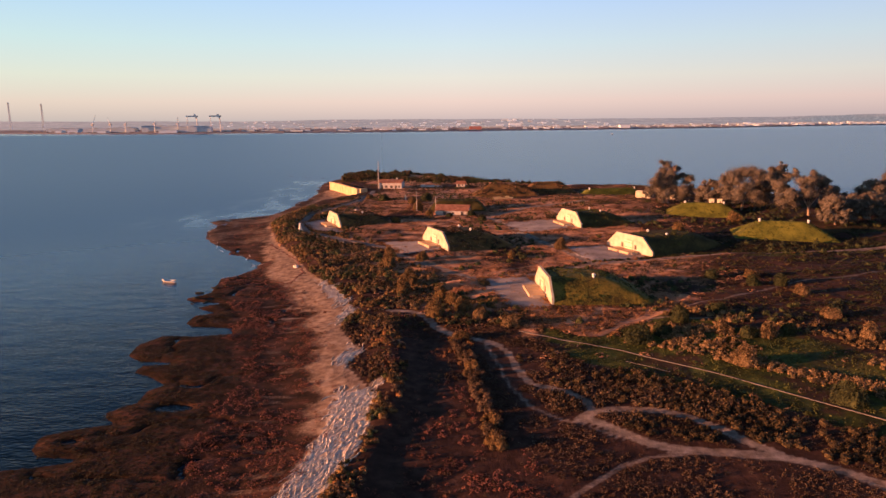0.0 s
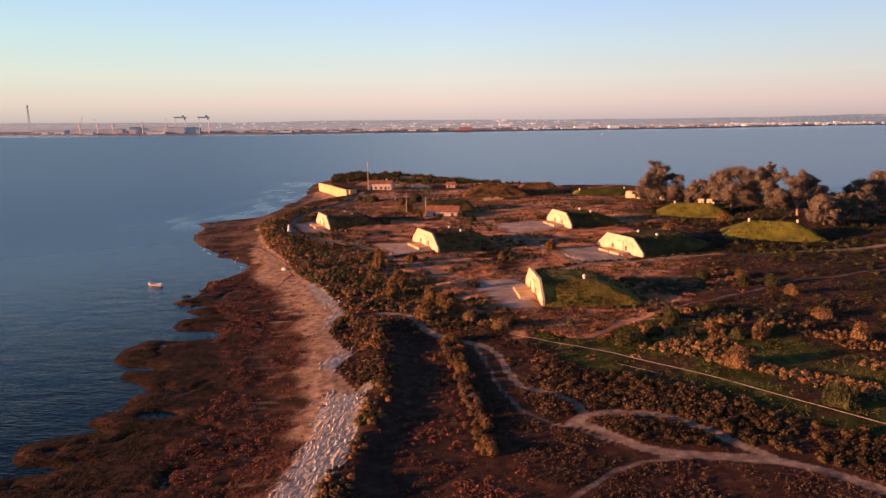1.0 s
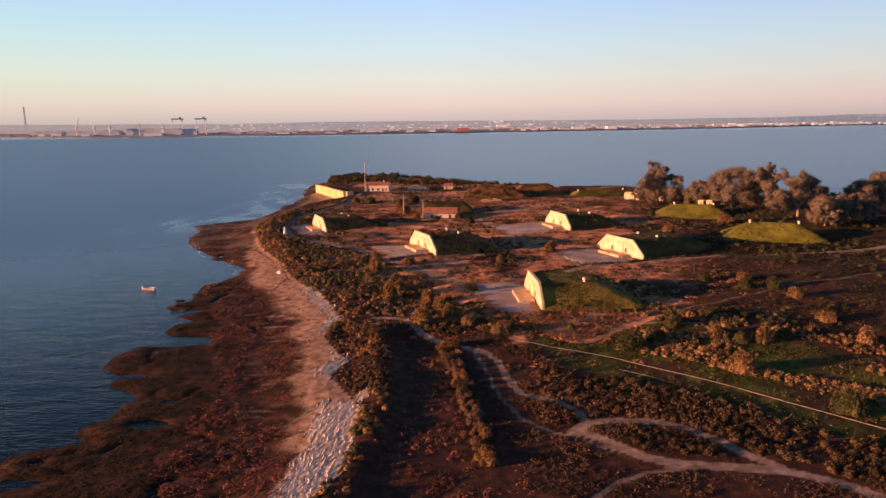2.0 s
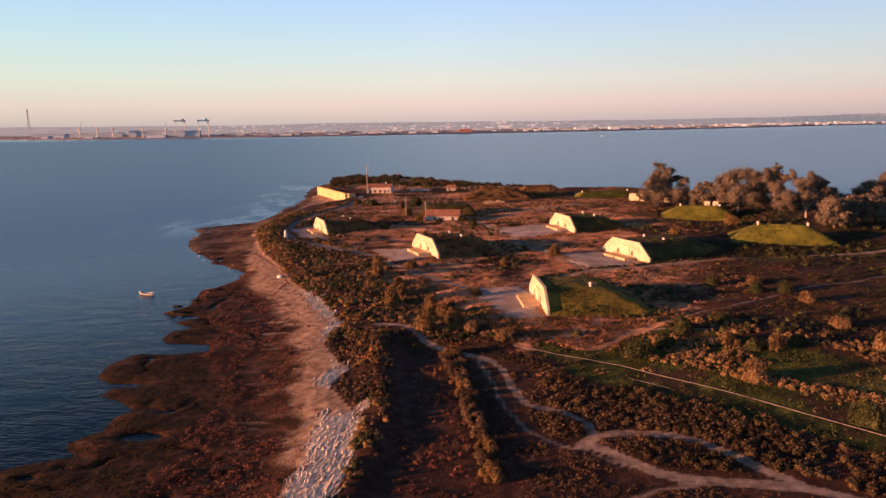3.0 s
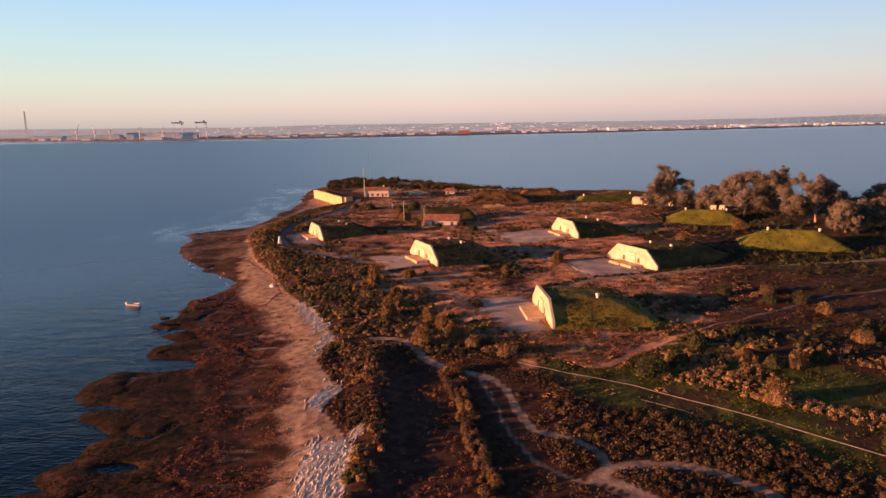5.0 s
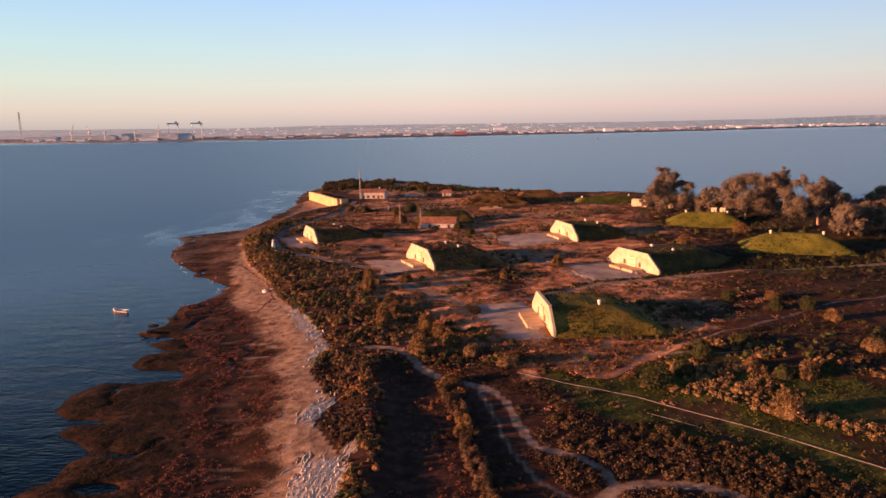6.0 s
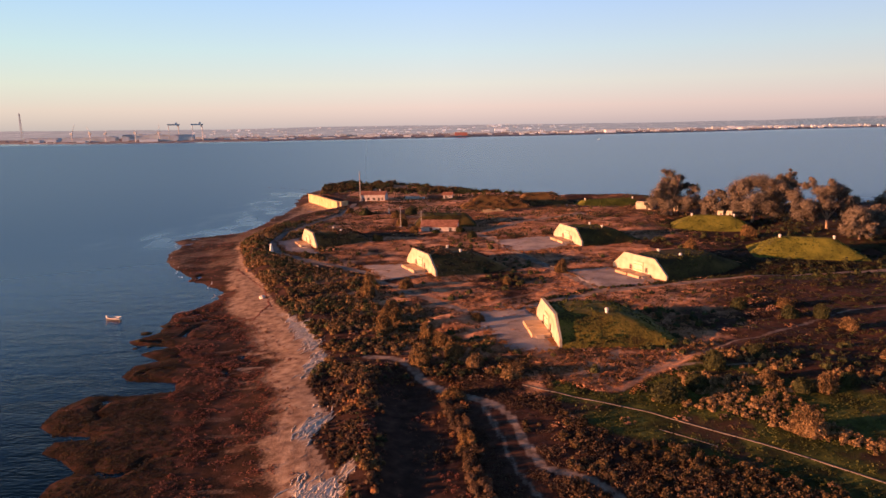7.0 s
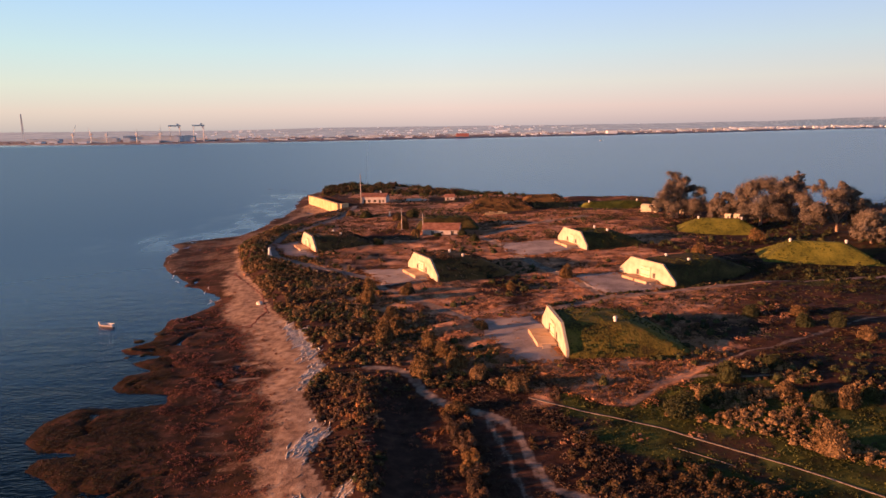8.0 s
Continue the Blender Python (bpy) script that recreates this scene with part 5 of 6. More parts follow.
def motor_boat(x, y, turn):
    t = thing("motor_boat", pose(x, y, 0, 0, 0, turn), "far white motor boat with a small cabin out on the bay", "boat")
    bm = bmesh.new()
    low = [bm.verts.new(p) for p in ((-4, -1.0, -0.3), (2.4, -0.9, -0.3), (3.8, 0, -0.2), (2.4, 0.9, -0.3), (-4, 1.0, -0.3))]
    top = [bm.verts.new(p) for p in ((-4.1, -1.35, 1.0), (2.8, -1.25, 1.2), (4.9, 0, 1.5), (2.8, 1.25, 1.2), (-4.1, 1.35, 1.0))]
    bm.faces.new(list(reversed(low))), bm.faces.new(top)
    for i in range(5):
        j = (i + 1) % 5
        bm.faces.new((low[i], low[j], top[j], top[i]))
    part("hull", bm, BOAT_PAINT, t)
    part("cabin", box(-1.4, -0.95, 1.05, 1.6, 0.95, 2.7, 0.2), BOAT_PAINT, t)


motor_boat(466.9, 1966.5, 12)

# ---------------------------------------------------------------- trees
def build_tree(x, y, h, wide, seed, label, form="dome", leaves=5200, z=None, shape=()):
    rs = np.random.RandomState(seed)
    z = ground_at(x, y) if z is None else z
    t = thing("eucalyptus_tree", pose(x, y, z - 0.1), label, "tree", "eucalypts by the magazines")
    bm = bmesh.new()
    fork = h * (0.22 if form != "slim" else 0.35)
    lean = rs.uniform(-0.5, 0.5, 2)
    add_tube(bm, (0, 0, -0.3), (lean[0] * 0.6, lean[1] * 0.6, fork), h * 0.034, h * 0.024, 8)
    limbs = 6 if form != "slim" else 4
    for k in range(limbs):
        a = 2 * math.pi * (k + rs.uniform(-0.3, 0.3)) / limbs
        out = wide * (0.33 if form == "dome" else 0.22) * rs.uniform(0.7, 1.1)
        mid = Vector((lean[0] + math.cos(a) * out * 0.5, lean[1] + math.sin(a) * out * 0.5, h * rs.uniform(0.42, 0.52)))
        end = Vector((lean[0] + math.cos(a) * out, lean[1] + math.sin(a) * out, h * rs.uniform(0.62, 0.78)))
        add_tube(bm, (lean[0] * 0.6, lean[1] * 0.6, fork * 0.92), mid, h * 0.016, h * 0.011, 6)
        add_tube(bm, mid, end, h * 0.011, h * 0.005, 5)
        for b in range(3):
            tip = end + Vector((rs.uniform(-1, 1) * wide * 0.16, rs.uniform(-1, 1) * wide * 0.16, rs.uniform(0.0, 0.16) * h))
            add_tube(bm, mid.lerp(end, 0.55 + 0.2 * b), tip, h * 0.005, h * 0.002, 4)
    part("trunk", bm, BARK, t, "pale peeling trunk and limbs")
    # crown: lobes of leaf clumps over the outline of the form, with gaps between them
    lobes = [(lean[0] + a, lean[1] + rs.uniform(-0.22, 0.22) * wide, b, c) for a, b, c in shape]
    n = 105 if form == "dome" else 54
    while not shape and len(lobes) < n:
        p = rs.uniform(-1, 1, 3)
        r = math.hypot(p[0], p[1])
        if form == "dome":
            e = r**2.6 + max(0, p[2]) ** 2.4
            ok = 0.22 < e < 1 and p[2] > (-0.75 if wide > 13 else -0.95)
        elif form == "slim":
            ok = r < 0.95 * (1 - 0.5 * max(0, p[2])) and r**2 + p[2] ** 4 < 1
        else:
            ok = r < 1.0 - 0.72 * max(0, p[2]) ** 1.3 and (r > 0.25 or p[2] > 0.0)
        if ok:
            lobes.append((lean[0] + p[0] * wide * 0.42, lean[1] + p[1] * wide * 0.42, h * (0.53 + 0.40 * p[2]), rs.uniform(0.035, 0.125) * wide))
    for a, b, c, r in list(lobes) if shape else ():
        lobes += [(a + u * r, b + v * r, c + w * r, r * rs.uniform(0.35, 0.65)) for u, v, w in rs.normal(size=(4, 3)) * 0.75]
    cs = np.array(lobes)
    n = len(cs)
    share = cs[:, 3] ** 2 / np.sum(cs[:, 3] ** 2)
    which = np.repeat(np.arange(n), np.maximum((leaves * 7.0 * share).astype(int), 40))
    d = rs.normal(size=(len(which), 3))
    d[:, 2] += 0.25
    d /= np.linalg.norm(d, axis=1, keepdims=True)
    rad = cs[which, 3:4] * rs.uniform(0.35, 1.45, (len(which), 1)) * (0.65 + 0.75 * vnoise(d[:, 0] * 3 + which * 7.1, d[:, 1] * 3 + d[:, 2] * 4, seed))[:, None]
    centres = cs[which, :3] + d * rad * np.array([1.0, 1.0, 0.8])
    v, f = leaf_cards(centres, d + rs.normal(size=d.shape) * 0.3, rs.uniform(0.12, 0.27, len(centres)), rs)
    mesh_arrays("crown", v, f, GUM, t, "grey-brown leaf crown in rounded lobes")
    return t


build_tree(93, 288, 18.5, 16, 1, "tall open eucalyptus with a ragged pointed crown", "peak", 9500,
           shape=((0, 16.4, 1.7), (3.7, 14.8, 1.5), (-1.5, 13.6, 1.9), (-6, 8.9, 2.1), (8.9, 10.5, 1.8), (6.4, 11.2, 1.7), (-1, 10.4, 2.6), (2.5, 9.4, 2.4), (-2.2, 6.8, 2.8), (2.4, 6.2, 2.8), (6.2, 6, 2.4), (-6, 4.8, 2), (9.2, 4.4, 1.9), (-0.5, 3.8, 2.6), (5.8, 3.4, 2.3), (1, 13, 1.8)))
build_tree(118, 271, 18.4, 22, 2, "broad domed eucalyptus with a dense brown crown", "dome", 7600)
build_tree(107.5, 280, 12.5, 11, 3, "lower eucalyptus beside a broad dome", "dome", 3200)
build_tree(147.5, 305, 14.0, 8, 4, "slim upright eucalyptus widening towards its top", "slim", 3600,
           shape=((-3, 12.4, 1.2), (0, 13, 1.1), (3, 13, 1.1), (-2.5, 10, 1.6), (1.2, 10.6, 1.7), (2.7, 9.7, 1.4), (-1.2, 7.6, 1.8), (1.2, 7, 1.8), (0, 4.8, 2), (2.6, 4.3, 1.9), (-1.6, 3.2, 1.9)))
build_tree(133.4, 249, 15.5, 17, 5, "spreading eucalyptus with a flat-topped crown and pale limbs", "dome", 7800,
           shape=((-9.5, 11.2, 2.2), (-8, 8, 2.4), (-6.4, 14.6, 1.4), (-4, 13.2, 2), (-1, 13.9, 1.8), (2, 14, 1.8), (4.2, 13.3, 1.7), (7, 11.3, 1.8), (8.6, 9.8, 1.5), (-2.4, 10.4, 2.3), (1.6, 10.4, 2.1), (5, 9.5, 1.8), (-7, 5.6, 2.3), (-3.2, 6.4, 2.1), (0.8, 8, 1.8), (-10, 5, 1.8)))
build_tree(140.2, 250, 10.0, 7, 6, "small eucalyptus with a bare pale trunk", "slim", 2400)
build_tree(131.5, 228, 10.5, 10.5, 7, "low bushy eucalyptus near a green mound", "dome", 3600)
build_tree(140.5, 234, 10.5, 11, 8, "low bushy eucalyptus near a green mound", "peak", 3600)
build_tree(160, 254, 13.2, 13, 9, "spreading eucalyptus with an open crown", "dome", 4600)
build_tree(171, 258, 14.8, 15, 10, "spreading eucalyptus with an open crown", "dome", 4600)
build_tree(150, 239, 10.0, 12, 11, "low bushy eucalyptus with drooping leaves", "dome", 3400)
build_tree(183, 276, 14.0, 16, 12, "spreading eucalyptus with an open crown", "dome", 4000)
build_tree(155, 312, 11.5, 4.5, 13, "thin dark eucalyptus behind the grove", "slim", 1800)


# ---------------------------------------------------------------- scrub
def plant(name, px, py, radius, tall, forms, mat, label, seed, category="scrub", sink=0.06):
    """Bushes at many places as one object of uncounted growth."""
    rs = np.random.RandomState(seed)
    pz = height(px, py) - sink
    pick = rs.randint(0, len(forms), len(px))
    turn = rs.uniform(0, 2 * math.pi, len(px))
    vs, fs, base = [], [], 0
    for k, (v, f) in enumerate(forms):
        m = np.nonzero(pick == k)[0]
        if not len(m):
            continue
        c, s = np.cos(turn[m])[:, None], np.sin(turn[m])[:, None]
        r = radius[m][:, None]
        out = np.stack([(v[:, 0] * c - v[:, 1] * s) * r + px[m][:, None], (v[:, 0] * s + v[:, 1] * c) * r + py[m][:, None], v[:, 2] * tall[m][:, None] + pz[m][:, None]], -1)
        vs.append(out.reshape(-1, 3))
        fs.append((f[None] + (np.arange(len(m)) * len(v))[:, None, None]).reshape(-1, 3) + base)
        base += len(m) * len(v)
    ob = mesh_arrays(name, np.concatenate(vs), np.concatenate(fs), mat)
    return tagged(ob, label, category, kind="stuff")


def jittered(x0, x1, y0, y1, step, seed):
    rs = np.random.RandomState(seed)
    gx, gy = np.meshgrid(np.arange(x0, x1, step), np.arange(y0, y1, step))
    gx = gx + rs.uniform(-0.5, 0.5, gx.shape) * step
    gy = gy + rs.uniform(-0.5, 0.5, gy.shape) * step
    return gx.ravel(), gy.ravel(), rs


def clear_of_built(x, y, grow=0.0):
    """True where neither track, apron, magazine nor building stands."""
    ok = np.ones(len(x), bool)
    for pts, w in TRACKS:
        ok &= line_distance(x, y, pts) > w + 0.75 + grow
    ok &= line_distance(x, y, COAST_ROAD) > 1.7 + grow
    ok &= line_distance(x, y, [(13, 126.5), (16, 124), (30, 115), (58, 85), (70, 72)]) > 1.3 + grow
    for outline in APRONS:
        ok &= signed(x, y, outline, outline + outline[:1]) < -0.3 - grow
    for e in MAGAZINES:
        cx, cy = magazine_centre(e)
        a = radians(e[2] + 180)
        lx = (x - cx) * math.cos(a) + (y - cy) * math.sin(a)
        ly = -(x - cx) * math.sin(a) + (y - cy) * math.cos(a)
        ok &= ~((np.abs(lx) < 10.4) & (ly > -6) & (ly < 18))
    for (cx, cy), z0, a, along, across, *rest in MOUNDS:
        a = radians(a)
        lx = (x - cx) * math.cos(a) + (y - cy) * math.sin(a)
        ly = -(x - cx) * math.sin(a) + (y - cy) * math.cos(a)
        ok &= ~((np.abs(lx) < along / 2) & (np.abs(ly) < across / 2 + 1))
    for cx, cy, r in ((-35, 377, 9), (0, 274, 9), (4.5, 381, 4), (88.6, 306.5, 5), (99.2, 300, 3), (-5, 271, 5)):
        ok &= np.hypot(x - cx, y - cy) > r
    return ok


FINE = [bush_form(600 + k, 300, leaf=0.115) for k in range(6)]
LIGHT = [bush_form(200 + k, 58, leaf=0.235) for k in range(6)]
SPARSE = [bush_form(700 + k, 30, core=False, leaf=0.29) for k in range(6)]
HEATH = [bush_form(800 + k, 32, core=False, leaf=0.28) for k in range(8)]
LOW = [bush_form(300 + k, 42, core=False, leaf=0.25) for k in range(6)]


def inland(x, y):
    return signed(x, y, INLAND, SHRUB_EDGE)


# small olive, rusty and russet bushes crowded on the bank above the beach, with a taller crest
x, y, rs = jittered(-40, 0, 52, 133, 0.62, 1)
s = inland(x, y)
crest = line_distance(x, y, BANK_ROW) + 2 * (fbm(x, y, 5, 51) - 0.5)
dens = np.where(x < -10.5, smooth(-0.3, 1.0, s), 1 - smooth(1.6, 2.8, crest)) * (0.12 + 0.66 * smooth(0.38, 0.54, fbm(x, y, 3.6, 52)))
dens = dens * (1 - np.exp(-(((x + 12.0) / 1.3) ** 2 + ((y - 101.0) / 2.2) ** 2) ** 2))
keep = (rs.uniform(size=len(x)) < dens) & clear_of_built(x, y)
x, y, crest = x[keep], y[keep], crest[keep]
r = rs.uniform(0.22, 0.62, len(x)) * (0.7 + 0.6 * fbm(x, y, 9, 53)) * (1 + 0.3 * (1 - smooth(0.5, 1.8, crest)))
tall = r * rs.uniform(0.9, 1.5, len(x))
hue = 0.65 * rs.uniform(size=len(x)) + 0.9 * (fbm(x, y, 6, 64) - 0.32) + 0.25 * smooth(1.2, 3.2, crest)
for k, (some, mat_, words) in enumerate(((hue < 0.30, EVERGREEN, "dark green scrub on the bank above the beach"), ((hue >= 0.30) & (hue < 0.52), OLIVE, "dense olive scrub on the bank above the beach"),
                                         ((hue >= 0.52) & (hue < 0.60), RUSSET, "russet scrub on the bank above the beach"), (hue >= 0.60, RUSTY, "rust-brown scrub on the bank above the beach"))):
    plant("bank_scrub", x[some], y[some], r[some], tall[some], LIGHT, mat_, words, 11 + 100 * k)

# tall olive scrub behind the beach
x, y, rs = jittered(-85, 40, 126, 300, 1.08, 1)
s = inland(x, y)
edge = s + 5 * (fbm(x, y, 9, 50) - 0.5)
band = smooth(-0.3, 1.0, s) * (1 - smooth(17, 30, edge + 26 * smooth(150, 100, y))) * (y > 132)
mid_cross = (np.hypot((x - 2) / 16, (y - 140) / 9) < 1) * 0.8
dens = np.maximum(band, mid_cross) * (0.25 + 0.9 * smooth(0.34, 0.56, fbm(x, y, 7, 52)))
keep = (rs.uniform(size=len(x)) < dens * 0.95) & clear_of_built(x, y)
x, y = x[keep], y[keep]
r = rs.uniform(0.38, 0.95, len(x)) * (0.7 + 0.7 * fbm(x, y, 12, 53))
tall = r * rs.uniform(0.8, 1.2, len(x))
tawny = rs.uniform(size=len(x)) < 0.10 + 0.65 * smooth(0.46, 0.58, fbm(x, y, 10, 64))
dark = ~tawny & (rs.uniform(size=len(x)) < 0.25 + 0.6 * smooth(0.42, 0.56, fbm(x, y, 5, 92)))
olive = ~tawny & ~dark
plant("coastal_scrub", x[olive], y[olive], r[olive], tall[olive], LIGHT, OLIVE, "dense olive-brown scrub behind the beach", 211)
plant("coastal_scrub", x[dark], y[dark], r[dark], tall[dark], LIGHT, EVERGREEN, "dense dark green scrub behind the beach", 411)
plant("coastal_scrub", x[tawny], y[tawny], r[tawny], tall[tawny], LIGHT, TAWNY, "tawny scrub behind the beach", 311)

# hedge between the dark hollow and the track
x, y, rs = jittered(-3, 9, 78, 128, 0.85, 2)
d = line_distance(x, y, HEDGE_ROW) + 0.8 * (fbm(x, y, 4, 54) - 0.5)
keep = (d < 1.15) & clear_of_built(x, y)
x, y = x[keep], y[keep]
r = rs.uniform(0.4, 0.95, len(x))
brown = fbm(x, y, 4, 91) > 0.45
tall = r * rs.uniform(1.2, 1.9, len(x))
plant("hedge_scrub", x[brown], y[brown], r[brown], tall[brown], FINE, RUSTY, "narrow row of dark rust-brown bushes", 12)
plant("hedge_scrub", x[~brown], y[~brown], r[~brown], tall[~brown], FINE, OLIVE, "olive bushes in a narrow row", 52)

# low rust-brown heath in the foreground and sparse in the hollow
x, y, rs = jittered(-12, 80, 52, 137, 0.60, 3)
s = inland(x, y)
hollow = (line_distance(x, y, [(-6.5, 40), (-5.2, 97), (-6, 132)]) < 4.8 + 1.5 * (fbm(x, y, 5, 68) - 0.5)) & (x < 1)
west = (x < np.interp(y, [78, 84, 105, 125], [5.5, 4.5, 3.5, 0])) & (y < 128)
dens = np.where(hollow, 0.30 * smooth(0.45, 0.6, fbm(x, y, 8, 69)) + 0.04, np.where(west, 0.40 + 0.45 * smooth(88, 78, y), 0.9 * np.where(y > 126, 0.8 * (x < 24), 1.0))) * smooth(3, 6, s) * (0.12 + smooth(0.38, 0.52, fbm(x, y, 4, 55)))
cov = covers(x, y)
dens = dens * (1 - 0.85 * cov[4]) * (1 - 0.7 * cov[5]) * (1 - 0.93 * smooth(-8, -4, (x - 14) * 0.67 + (y - 125) * 0.74 + 4 * (fbm(x, y, 5, 76) - 0.5)) * smooth(15, 20, x))
keep = (rs.uniform(size=len(x)) < dens) & clear_of_built(x, y, -0.2) & (line_distance(x, y, HEDGE_ROW) > 1.5) & (line_distance(x, y, [(6, 119), (8.3, 109), (9.6, 102)]) > 2.0)
x, y = x[keep], y[keep]
r = rs.uniform(0.24, 0.54, len(x)) * (0.8 + 0.6 * fbm(x, y, 9, 56)) * (0.78 + 0.6 * smooth(9, 16, x) * smooth(84, 92, y))
tall = r * rs.uniform(0.7, 1.2, len(x))
red = (x + 0.35 * (y - 80) < 9) & (rs.uniform(size=len(x)) < 0.75)
plant("heath", x[~red], y[~red], r[~red], tall[~red], HEATH, RUSTY, "low rust-brown heath bushes", 13)
plant("heath", x[red], y[red], r[red], tall[red], HEATH, GLASSWORT, "low reddish heath herbs", 53)

# russet herbs along the foot of the hedge, catching the last sun
x, y, rs = jittered(-8, 4, 100, 130, 0.55, 49)
dens = smooth(-4.5, 0.5, x + 5 * (fbm(x, y, 5, 88) - 0.5)) * smooth(101, 107, y + 8 * (fbm(x, y, 4, 89) - 0.5)) * smooth(0.42, 0.55, fbm(x, y, 2.2, 90))
keep = (rs.uniform(size=len(x)) < 0.8 * dens) & clear_of_built(x, y) & (line_distance(x, y, HEDGE_ROW) > 1.3)
x, y = x[keep], y[keep]
r = rs.uniform(0.22, 0.5, len(x))
plant("hollow_herbs", x, y, r, r * rs.uniform(0.9, 1.7, len(x)), HEATH, RUSSET, "russet herbs along the foot of a hedge", 50, "herbs")

# taller tawny shrubs towards the walkway
x, y, rs = jittered(10, 130, 56, 172, 0.85, 4)
side = (x - 14) * 0.67 + (y - 125) * 0.74
along = (x - 14) * 0.74 - (y - 125) * 0.67
cl = fbm(along * 0.36, side, 5.5, 57)
cov = covers(x, y)
free = clear_of_built(x, y)
dens = smooth(0.49, 0.55, cl) * smooth(6.5, 9.5, side + 3 * (fbm(x, y, 6, 75) - 0.5)) * (1 - smooth(30, 40, side)) * (1 - 0.9 * cov[5]) * smooth(30, 36, x)
keep = (rs.uniform(size=len(x)) < dens * 0.85) & free
bx, by = x[keep], y[keep]
r = rs.uniform(0.36, 0.80, len(bx)) * (0.7 + 0.6 * fbm(bx, by, 14, 58))
plant("broom_scrub", bx, by, r, r * rs.uniform(0.9, 1.4, len(bx)), LIGHT, TAWNY, "tawny broom bushes in clusters over grass", 14)
dens = smooth(0.44, 0.52, fbm(x, y, 4.5, 72)) * (1 - smooth(-7, -4, side + 6 * (cl - 0.5))) * smooth(14, 20, x + 0.25 * (y - 90))
dens = np.maximum(dens, smooth(34, 42, x) * (1 - smooth(-7, -4, side)) * (0.25 + 0.9 * smooth(0.42, 0.54, fbm(x, y, 3.4, 93)))) * (y > np.interp(x, [18, 26, 34, 42, 49, 58, 80], [88, 82, 80, 79, 72, 63, 40]))
keep = (rs.uniform(size=len(x)) < dens * 0.6) & free
bx, by = x[keep], y[keep]
r = rs.uniform(0.42, 0.88, len(bx))
plant("dark_scrub", bx, by, r, r * rs.uniform(0.8, 1.2, len(bx)), LIGHT, THORN, "dark brown thorn scrub between the track and the walkway", 43)

# russet heath before the nearest magazine
x, y, rs = jittered(8, 80, 116, 168, 0.62, 33)
trail_y = 122.8 + 0.72 * (x - 28)
dens = smooth(10, 18, x) * smooth(3.5, 5.5, (x - 14) * 0.67 + (y - 125) * 0.74 + 2 * (fbm(x, y, 4, 77) - 0.5)) * smooth(-2.5, 1.0, y - trail_y + 4 * (fbm(x, y, 6, 73) - 0.5)) * (1 - smooth(36, 56, x)) * (0.15 + 0.85 * smooth(0.36, 0.48, fbm(x * 0.6, y, 3, 74)))
keep = (rs.uniform(size=len(x)) < dens) & clear_of_built(x, y, -0.1)
x, y = x[keep], y[keep]
r = rs.uniform(0.26, 0.58, len(x))
plant("russet_heath", x, y, r, r * rs.uniform(0.5, 0.9, len(x)), HEATH, RUSSET, "dense russet heath glowing in low sun before a magazine", 34)

# row of dark bushes added in place of the shaded ditch by the inland road
x, y, rs = jittered(24, 200, 166, 222, 0.8, 35)
d = line_distance(x, y - 2.2, TRACKS[6][0])
keep = (d < 0.55) & (rs.uniform(size=len(x)) < 0.75)
x, y = x[keep], y[keep]
r = rs.uniform(0.45, 0.8, len(x))
plant("ditch_shade_scrub", x, y, r, r * rs.uniform(0.7, 1.0, len(x)), LIGHT, EVERGREEN, "row of dark bushes in place of ditch shade", 36)

# dry grass hummocks over the middle ground
x, y, rs = jittered(-60, 130, 112, 330, 1.15, 5)
cov = covers(x, y)
dens = (0.03 * (x < 45) + 0.97 * cov[5]) * smooth(3, 8, inland(x, y)) * smooth(0.30, 0.55, fbm(x, y, 5, 59))
keep = (rs.uniform(size=len(x)) < dens * 0.8) & clear_of_built(x, y, -0.2)
x, y = x[keep], y[keep]
r = rs.uniform(0.6, 1.5, len(x))
plant("dry_grass", x, y, r, r * rs.uniform(0.16, 0.30, len(x)), SPARSE, STRAW, "orange-brown dry grass in low hummocks", 15, "grass")

x, y, rs = jittered(-60, 130, 126, 390, 1.35, 39)
dens = smooth(0.48, 0.54, fbm(x * 0.3, y, 5, 79)) * smooth(4, 9, inland(x, y)) * (1 - smooth(60, 100, x - 0.3 * (y - 150)))
keep = (rs.uniform(size=len(x)) < dens * 0.72) & clear_of_built(x, y, -0.1)
x, y = x[keep], y[keep]
r = rs.uniform(0.4, 0.9, len(x))
plant("brown_grass", x, y, r, r * rs.uniform(0.5, 0.9, len(x)), HEATH, THORN, "dark brown grass and herbs in long streaks", 40, "grass")

# weeds creeping over the edges and cracks of the aprons
ax_, ay_ = [], []
rs = np.random.RandomState(41)
for e, outline in zip(MAGAZINES, APRONS):
    px, py = np.array(outline).T
    x, y = rs.uniform(px.min() - 1, px.max() + 1, 2600), rs.uniform(py.min() - 1, py.max() + 1, 2600)
    rim = signed(x, y, outline, outline + outline[:1])
    crack = 1 - smooth(0.0, 0.03, np.abs(fbm(x, y, 4, 82, 2) - 0.5))
    ok = (rim > -0.8) & (rs.uniform(size=2600) < np.maximum(0.8 * (1 - smooth(0.2, 2.4, rim)) * smooth(0.40, 0.55, fbm(x, y, 4, 83)), 0.28 * crack))
    cx, cy = magazine_centre(e)
    ok &= np.hypot(x - cx, y - cy) > 5.5
    ax_.append(x[ok])
    ay_.append(y[ok])
x, y = np.concatenate(ax_), np.concatenate(ay_)
r = rs.uniform(0.2, 0.55, len(x))
